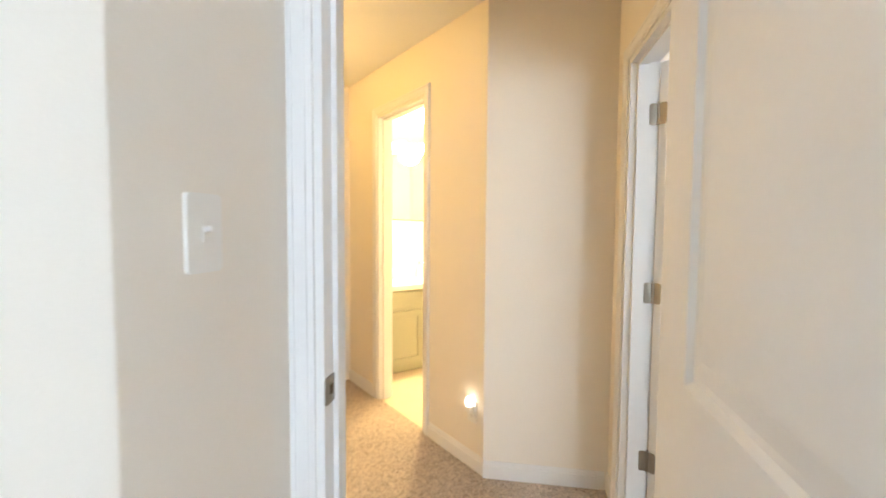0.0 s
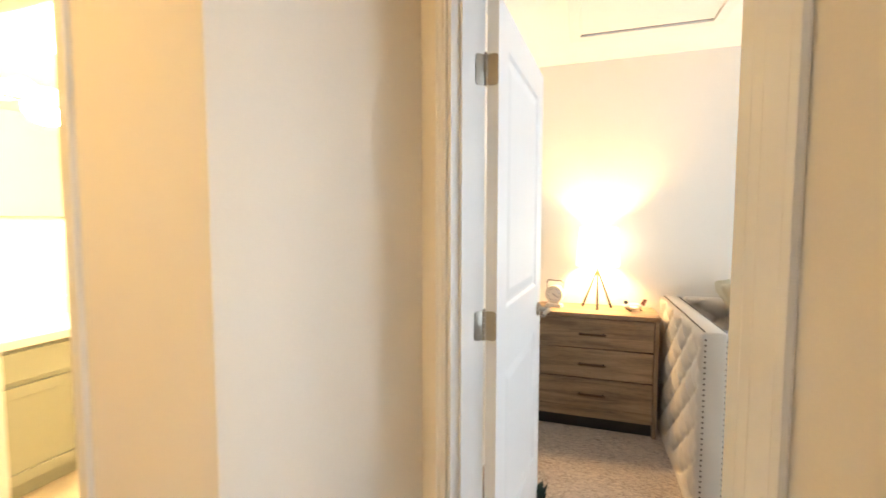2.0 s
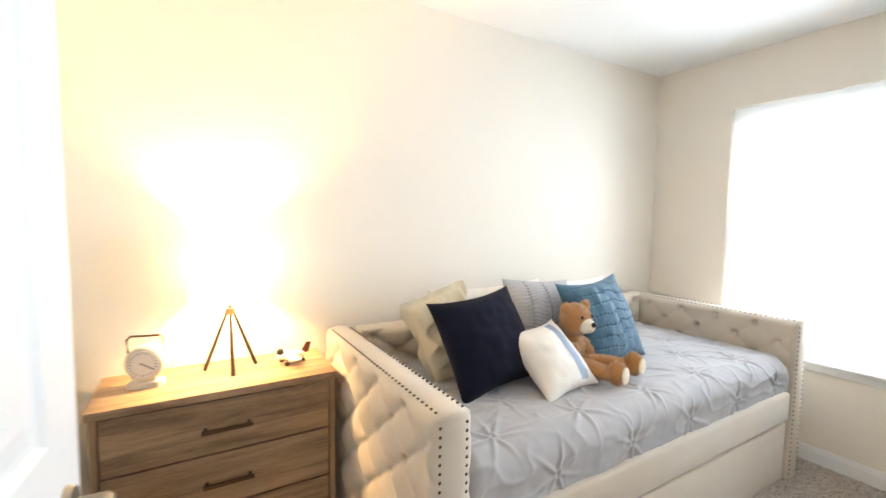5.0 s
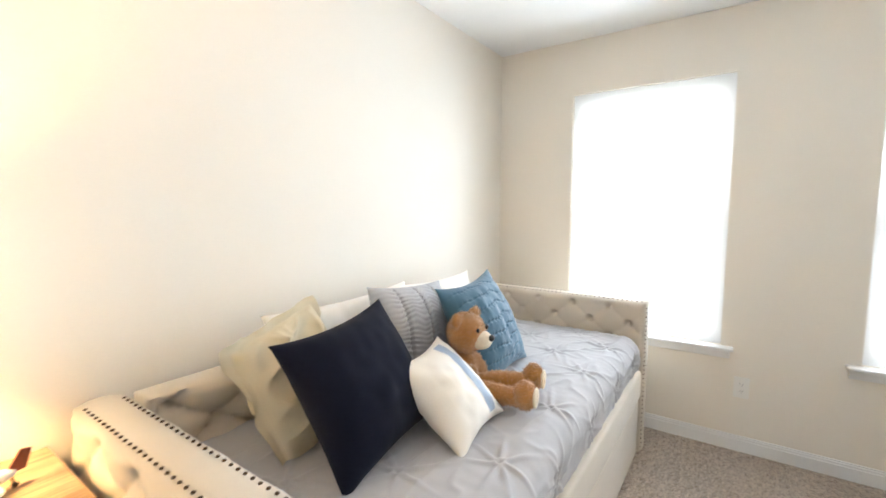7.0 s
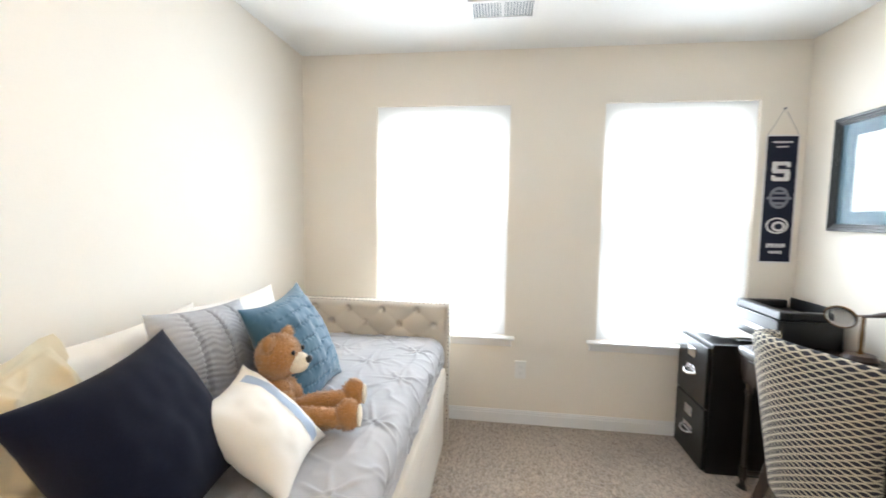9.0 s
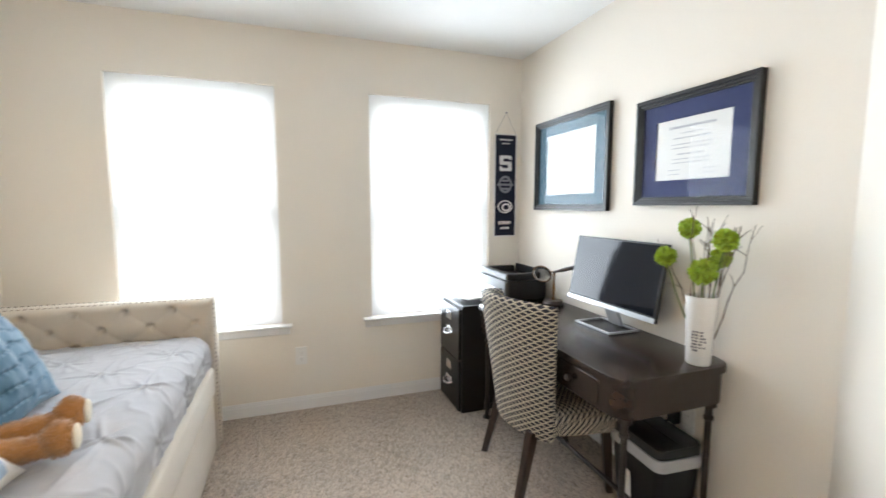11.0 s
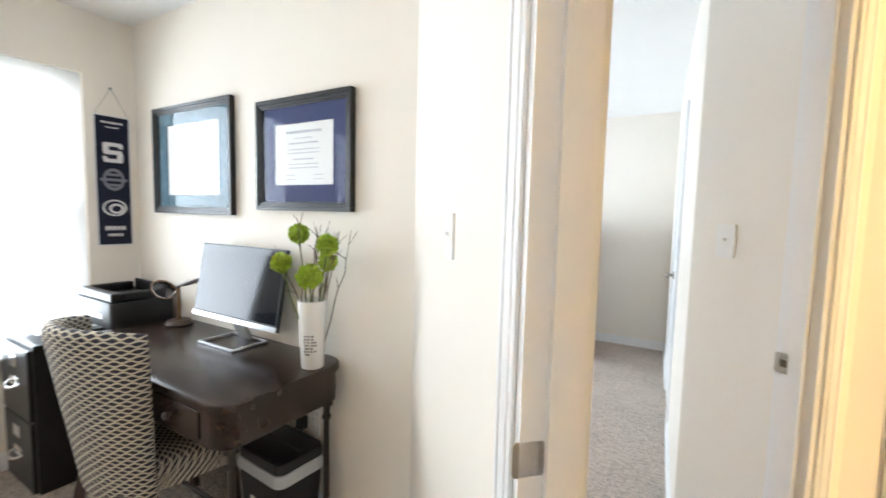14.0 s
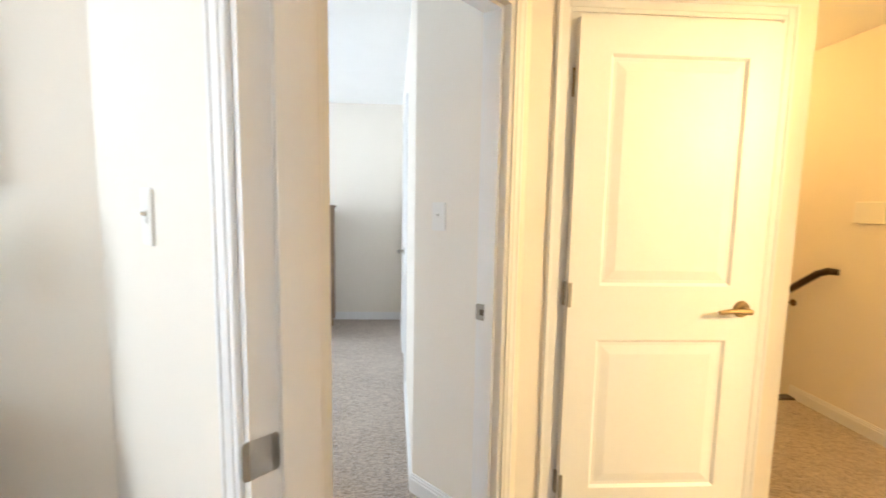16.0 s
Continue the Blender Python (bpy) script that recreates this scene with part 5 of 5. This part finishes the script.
# cables and plug behind the shredder
ca = thing("power_cable", pose(1.70, 1.15, 0), "black power cables hanging to the wall outlet", "cable")
for k, pts in enumerate((((0.0, 0.02, 0.46), (0.03, 0.05, 0.40), (0.10, 0.06, 0.24), (0.16, 0.04, 0.30), (0.22, 0.03, 0.60)), ((-0.01, 0.02, 0.42), (0.04, 0.06, 0.36), (0.08, 0.05, 0.15), (0.20, 0.06, 0.05), (0.32, 0.05, 0.02)))):
    bm = fresh()
    fine = []
    for j in range(len(pts) - 1):
        p0, p1 = Vector(pts[j]), Vector(pts[j + 1])
        for q in range(6):
            fine.append(p0.lerp(p1, q / 6) + Vector((0, 0.006 * math.sin((j * 6 + q) * 0.7), 0)))
    fine.append(Vector(pts[-1]))
    tube(bm, fine, 0.004, 6)
    part("cord", bm, BLACK_PL, ca, smooth=60)
bm = fresh()
box(bm, -0.022, 0.022, 0.0, 0.035, 0.425, 0.485, bev=0.005)
part("plug", bm, BLACK_PL, ca)


# wall fittings
def plate(name, m, label, category, w=0.072, h=0.117, toggle=True, outlet=False):
    """A wall plate that lies in x and z and faces -y."""
    ob = thing(name, m, label, category)
    bm = fresh()
    prism(bm, rounded(-w / 2, w / 2, -h / 2, h / 2, 0.006), 0, 0.006, pose(0, 0, 0, 90, 0, 0), 0.002)
    part("plate", bm, PLASTIC, ob)
    if toggle:
        bm = fresh()
        box(bm, -0.006, 0.006, -0.0075, -0.0062, -0.013, 0.013)
        box(bm, -0.004, 0.004, -0.018, -0.007, -0.004, 0.004, pose(0, 0, 0.002, -20, 0, 0), bev=0.001)
        part("toggle", bm, PLASTIC, ob)
    if outlet:
        for dz in (-0.020, 0.020):
            bm = fresh()
            prism(bm, rounded(-0.016, 0.016, -0.014, 0.014, 0.008), 0.0062, 0.008, pose(0, 0, dz, 90, 0, 0))
            s = part("socket", bm, PLASTIC, ob)
            bm = fresh()
            for dx in (-0.006, 0.006):
                box(bm, dx - 0.001, dx + 0.001, -0.0085, -0.0081, dz - 0.003, dz + 0.005)
            cyl(bm, 0.002, 0.002, 0.0081, 0.0085, pose(0, 0, dz - 0.008, 90, 0, 0), 8)
            part("slots", bm, INK, s, "dark socket slots")
    return ob


plate("wall_outlet", pose(3.197, 2.732, 0.407, 0, 0, -90), "white double wall outlet between the windows", "outlet", toggle=False, outlet=True)
plate("wall_outlet", pose(1.66, 1.13, 0.45, 0, 0, 180), "white wall outlet behind the desk", "outlet", toggle=False, outlet=True)
plate("light_switch", DIAG @ pose(1.60, 0.50, 1.34, 0, 0, 90), "white toggle light switch by the bedroom door", "light switch")
plate("light_switch", DIAG @ pose(0.545, 0.340, 1.325, 0, 0, 90), "white toggle light switch in the first room", "light switch")
plate("wall_outlet", pose(-0.845, 1.985, 0.35, 0, 0, 0), "white wall outlet in the hall", "outlet", toggle=False, outlet=True)
nl = thing("night_light", pose(-0.845, 1.977, 0.37), "small plug-in night light glowing white", "night light")
bm = fresh()
box(bm, -0.022, 0.022, -0.030, 0.0, -0.02, 0.016, bev=0.005)
part("base", bm, PLASTIC, nl)
bm = fresh()
ball(bm, 0.020, 0.018, 0.030, pose(0, -0.018, 0.036), 14, 10)
part("bulb_cover", bm, glow_material("night_glow", (1.0, 0.93, 0.80), 9.0), nl, "glowing frosted cover", smooth=60)
st = thing("thermostat", pose(-2.45, -0.01, 1.37, 0, 0, 90), "white wall panel by the stairs", "wall panel")
bm = fresh()
box(bm, -0.09, 0.09, -0.02, 0.0, -0.065, 0.065, bev=0.005)
part("panel_cover", bm, PLASTIC, st)

# framed certificates: outer size, opening and colours as they hang
def certificate(name, x0, x1, z0, z1, mat_color, inner, label, double):
    w, h = x1 - x0, z1 - z0
    ob = thing(name, pose((x0 + x1) / 2, 1.132, (z0 + z1) / 2, 0, 0, 180), label, "framed certificate", "certificates above the desk")
    bm = fresh()
    for off, wd, dep in ((0.0, 0.016, 0.030), (0.016, 0.012, 0.024), (0.028, 0.010, 0.019)):
        a, b, c, d2 = -w / 2 + off, w / 2 - off, -h / 2 + off, h / 2 - off
        box(bm, a, b, -dep, 0, d2 - wd, d2, bev=0.002)
        box(bm, a, b, -dep, 0, c, c + wd, bev=0.002)
        box(bm, a, a + wd, -dep, 0, c + wd, d2 - wd, bev=0.002)
        box(bm, b - wd, b, -dep, 0, c + wd, d2 - wd, bev=0.002)
    part("frame", bm, BLACK_METAL, ob, "black stepped wooden frame")
    fw = 0.038
    bm = fresh()
    iw, ih = inner
    a, b, c, d2 = -w / 2 + fw, w / 2 - fw, -h / 2 + fw, h / 2 - fw
    for q in ((a, b, ih / 2, d2), (a, b, c, -ih / 2), (a, -iw / 2, -ih / 2, ih / 2), (iw / 2, b, -ih / 2, ih / 2)):
        box(bm, q[0], q[1], -0.010, -0.004, q[2], q[3])
    part("mount", bm, mat_color, ob)
    bm = fresh()
    box(bm, -iw / 2, iw / 2, -0.006, -0.003, -ih / 2, ih / 2)
    pp = part("certificate", bm, PAPER, ob)
    bm = fresh()
    if double:
        k = 0.045
        for q in ((-iw / 2 + k, iw / 2 - k, ih / 2 - k - 0.004, ih / 2 - k), (-iw / 2 + k, iw / 2 - k, -ih / 2 + k, -ih / 2 + k + 0.004), (-iw / 2 + k, -iw / 2 + k + 0.004, -ih / 2 + k, ih / 2 - k), (iw / 2 - k - 0.004, iw / 2 - k, -ih / 2 + k, ih / 2 - k)):
            box(bm, q[0], q[1], -0.0068, -0.0061, q[2], q[3])
    lines = ((0.36, 0.62, 0.010), (0.26, 0.30, 0.004), (0.18, 0.5, 0.006), (0.08, 0.55, 0.004), (0.02, 0.55, 0.004), (-0.08, 0.35, 0.006), (-0.16, 0.5, 0.004), (-0.22, 0.5, 0.004))
    if double:
        lines = ((0.24, 0.4, 0.006), (0.16, 0.3, 0.004), (0.02, 0.2, 0.004))
    for zc, ww, hh in lines:
        n = int(ww * 40)
        for j in range(n):
            xa = -ww * iw / 2 + j * ww * iw / n
            box(bm, xa, xa + ww * iw / n * random.uniform(0.5, 0.92), -0.0068, -0.0061, zc * ih - hh / 2, zc * ih + hh / 2)
    if not double:
        for sx in (-0.30, 0.18):
            for dz in (-0.34, -0.41):
                box(bm, sx * iw, (sx + 0.16) * iw, -0.0068, -0.0061, dz * ih, dz * ih + 0.0025)
    part("print", bm, FAINT_INK, pp, "grey printed lines")
    bm = fresh()
    box(bm, a, b, -0.0145, -0.0125, c, d2)
    g = part("glass", bm, PICTURE_GLASS, ob, "clear picture glass")
    g.visible_shadow = False
    return ob


certificate("framed_certificate", 2.208, 2.94, 1.364, 1.946, MAT_GREEN, (0.485, 0.38), "black-framed certificate with a teal mount", True)
certificate("framed_certificate", 1.425, 2.015, 1.395, 1.885, MAT_NAVY, (0.365, 0.266), "black-framed certificate with a navy mount", False)

# felt banner on a cord
bn = thing("wall_banner", pose(3.195, 1.255, 1.54, 0, 0, -90), "long navy felt banner with white emblems", "banner")
bm = fresh()
box(bm, -0.083, 0.083, -0.004, -0.001, -0.37, 0.37)
part("cloth", bm, FELT, bn)
bm = fresh()
for s in (-1, 1):
    box(bm, s * 0.087 - 0.004, s * 0.087 + 0.004, -0.0045, -0.0005, -0.378, 0.378)
    box(bm, -0.083, 0.083, -0.0045, -0.0005, s * 0.374 - 0.004, s * 0.374 + 0.004)
part("border", bm, FELT_WHITE, bn, "white felt border")
bm = fresh()
for a, b in (((-0.083, 0.378), (0.0, 0.53)), ((0.083, 0.378), (0.0, 0.53))):
    rod(bm, (a[0], -0.004, a[1]), (b[0], -0.004, b[1]), 0.0012, None, 6)
cyl(bm, 0.006, 0.004, 0, 0.012, pose(0, 0.0, 0.53, 90, 0, 0), 10)
part("cord", bm, FELT_GREY, bn)


bm = fresh()
for q in ((-0.045, 0.045, 0.200, 0.222), (-0.045, 0.045, 0.154, 0.178), (-0.045, 0.045, 0.108, 0.130), (-0.050, -0.020, 0.165, 0.215), (0.020, 0.050, 0.115, 0.165), (0.030, 0.050, 0.190, 0.215), (-0.050, -0.030, 0.115, 0.142)):
    box(bm, q[0], q[1], -0.0060 - 0.0002 * random.random(), -0.0050, q[2], q[3])
part("emblem", bm, FELT_WHITE, bn, "white block letter S")
bm = fresh()


def ringshape(bm, cx, cz, rx, rz, w):
    n = 28
    for k in range(n):
        a0, a1 = 2 * math.pi * k / n, 2 * math.pi * (k + 1) / n
        q = []
        for a, s in ((a0, 1.0), (a1, 1.0), (a1, 1 - w), (a0, 1 - w)):
            q.append(bm.verts.new((cx + rx * s * math.cos(a), -0.0052, cz + rz * s * math.sin(a))))
        bm.faces.new(q)


ringshape(bm, 0, 0.01, 0.055, 0.065, 0.28)
box(bm, -0.068, 0.068, -0.0056, -0.0050, 0.0, 0.016)
box(bm, -0.03, 0.03, -0.0056, -0.0050, 0.03, 0.045)
box(bm, -0.03, 0.03, -0.0056, -0.0050, -0.03, -0.015)
part("emblem", bm, FELT_GREY, bn, "grey round emblem")
bm = fresh()
ringshape(bm, 0, -0.155, 0.062, 0.048, 0.18)
ringshape(bm, 0.008, -0.160, 0.038, 0.030, 0.4)
part("emblem", bm, FELT_WHITE, bn, "white oval emblem")
for zc, n, hh, sp in ((0.335, 9, 0.012, 0.012), (0.308, 6, 0.008, 0.011), (-0.275, 7, 0.026, 0.015), (-0.315, 5, 0.018, 0.015)):
    bm = fresh()
    for j in range(n):
        x = (j - (n - 1) / 2) * sp
        box(bm, x - sp * 0.36, x + sp * 0.36, -0.0056, -0.0050, zc - hh / 2 * random.uniform(0.7, 1), zc + hh / 2)
    part("lettering", bm, FELT_WHITE, bn, "row of small white letters")

# ceiling register and attic hatch
cv = thing("ceiling_vent", pose(2.665, 2.905, H), "white two-bank slatted ceiling air register", "vent")
bm = fresh()
for q in ((-0.10, 0.10, 0.150, 0.172), (-0.10, 0.10, -0.172, -0.150), (-0.10, -0.078, -0.150, 0.150), (0.078, 0.10, -0.150, 0.150), (-0.078, 0.078, -0.010, 0.010)):
    box(bm, q[0], q[1], q[2], q[3], -0.009, -0.0005, bev=0.002)
part("frame", bm, TRIM, cv)
bm = fresh()
box(bm, -0.078, 0.078, -0.150, 0.150, -0.0015, -0.0005)
part("backing", bm, material("duct_grey", (0.30, 0.33, 0.37), 0.7), cv, "grey duct behind the slats")
for bank in (-1, 1):
    for k in range(9):
        bm = fresh()
        box(bm, -0.078, 0.078, -0.006, 0.006, -0.0008, 0.0008, pose(0, bank * (0.018 + k * 0.0152), -0.006, bank * 40, 0, 0))
        part("slat", bm, TRIM, cv)
hatch = thing("attic_hatch", pose(0.51, 3.44, H), "white attic access panel in the ceiling", "hatch")
bm = fresh()
for q in ((-0.40, 0.40, 0.335, 0.395), (-0.40, 0.40, -0.395, -0.335), (-0.40, -0.34, -0.335, 0.335), (0.34, 0.40, -0.335, 0.335)):
    box(bm, q[0], q[1], q[2], q[3], -0.014, -0.0005, bev=0.002)
part("frame", bm, TRIM, hatch)
bm = fresh()
box(bm, -0.336, 0.336, -0.330, 0.318, -0.006, -0.0006)
part("panel", bm, TRIM, hatch)
# dark strip: the shade in the panel's open joint, put in as colour
bm = fresh()
box(bm, -0.336, 0.336, 0.319, 0.3345, -0.004, -0.0006)
part("gap", bm, INK, hatch, "dark strip for the shade in the gap along one edge")

# ---------- hall, bathroom, first room ----------
hr = thing("handrail", pose(-2.45, -0.17, 0.035), "dark wooden handrail sloping down the stairs", "handrail")
bm = fresh()
tube(bm, [(0.03, 0.03, 0.955), (0.07, 0.0, 0.96), (0.075, -0.06, 0.935), (0.075, -1.2, 0.10), (0.075, -2.6, -0.92)], [0.020, 0.024, 0.024, 0.024, 0.024], 12)
part("rail", bm, LEGWOOD, hr, smooth=50)
for yy, zz in ((-0.30, 0.745), (-1.6, -0.21)):
    bm = fresh()
    tube(bm, [(0.0, yy, zz - 0.06), (0.05, yy, zz - 0.06), (0.075, yy, zz - 0.015)], 0.007, 8)
    cyl(bm, 0.025, 0.025, 0, 0.006, pose(0.0, yy, zz - 0.06, 0, 90, 0), 16)
    part("bracket", bm, BRASS, hr, smooth=50)

va = thing("vanity", pose(-2.565, 2.90, 0), "grey-green bathroom vanity cabinet with a white top", "vanity")
bm = fresh()
box(bm, -0.235, 0.205, -0.78, 0.78, 0.0, 0.10)
part("plinth", bm, CABINET, va)
bm = fresh()
box(bm, -0.235, 0.228, -0.79, 0.79, 0.1005, 0.775)
part("body", bm, CABINET, va)
for k in range(3):
    y0 = -0.775 + k * 0.52
    bm = fresh()
    box(bm, 0.2285, 0.245, y0, y0 + 0.505, 0.615, 0.755, bev=0.004)
    part("drawer", bm, CABINET, va)
    bm = fresh()
    for q in ((0.0, 0.505, 0.12, 0.175), (0.0, 0.505, 0.535, 0.59), (0.0, 0.055, 0.175, 0.535), (0.45, 0.505, 0.175, 0.535)):
        box(bm, 0.2285, 0.247, y0 + q[0], y0 + q[1], q[2], q[3], bev=0.002)
    box(bm, 0.2285, 0.236, y0 + 0.05, y0 + 0.455, 0.17, 0.54)
    part("door", bm, CABINET, va)
bm = fresh()
box(bm, -0.235, 0.262, -0.795, 0.80, 0.7755, 0.82, bev=0.006)
box(bm, -0.235, -0.215, -0.795, 0.80, 0.8205, 0.92, bev=0.004)
part("countertop", bm, CERAMIC, va, "white cultured marble top")
bm = fresh()
tube(bm, [(-0.14, -0.1, 0.82), (-0.14, -0.1, 0.94), (-0.10, -0.1, 0.985), (-0.03, -0.1, 0.975), (-0.02, -0.1, 0.95)], 0.011, 10)
part("faucet", bm, CHROME, va, smooth=50)
bm = fresh()
box(bm, -0.004, 0.004, -0.75, 0.80, -0.48, 0.48)
mir = part("mirror", bm, material("mirror_silver", (0.9, 0.9, 0.9), 0.02, 1.0, vary=0.0, bump=0.0), None, m=pose(-2.794, 2.95, 1.88))
tagged(mir, "frameless bathroom mirror above the vanity", "mirror")
vl = thing("vanity_light", pose(-2.80, 2.85, 2.10), "bright bathroom light bar with frosted globes", "wall light")
bm = fresh()
box(bm, 0.0, 0.03, -0.32, 0.32, -0.05, 0.05, bev=0.004)
part("back_plate", bm, CHROME, vl)
GLOBE = glow_material("lit_globe", (1.0, 0.80, 0.48), 14.0)
for yy in (-0.22, 0.0, 0.22):
    bm = fresh()
    ball(bm, 0.055, 0.055, 0.055, pose(0.09, yy, 0), 20, 14)
    part("globe", bm, GLOBE, vl, "glowing frosted globe", smooth=60)

# hall light, off to the side of the walk
hl = thing("hall_light", pose(-1.75, 1.4, H), "small flush hall ceiling light with a glass bowl", "ceiling light")
bm = fresh()
lathe(bm, [(0.02, -0.002), (0.15, -0.002), (0.15, -0.03), (0.02, -0.03)], 32)
part("pan", bm, NICKEL, hl, smooth=40)

bd = thing("tall_chest", pose(1.55, -2.0, 0), "grey-brown wooden chest standing in the first room", "chest of drawers")
bm = fresh()
box(bm, -0.40, 0.40, -0.24, 0.24, 0.12, 1.32, bev=0.004)
part("body", bm, OAK_SIDE, bd)
bm = fresh()
box(bm, -0.415, 0.415, -0.25, 0.25, 1.3205, 1.35, bev=0.004)
part("top", bm, OAK, bd)
for k in range(4):
    bm = fresh()
    box(bm, -0.38, 0.38, 0.2405, 0.258, 0.15 + k * 0.29, 0.425 + k * 0.29, bev=0.003)
    dwr = part("drawer", bm, OAK, bd)
    bm = fresh()
    box(bm, -0.07, 0.07, 0.2585, 0.275, 0.285 + k * 0.29, 0.298 + k * 0.29, bev=0.003)
    part("handle", bm, BRONZE, dwr)
for sx in (-0.36, 0.36):
    for sy in (-0.2, 0.2):
        bm = fresh()
        box(bm, sx - 0.025, sx + 0.025, sy - 0.025, sy + 0.025, 0.0, 0.12, bev=0.003)
        part("leg", bm, OAK_SIDE, bd)
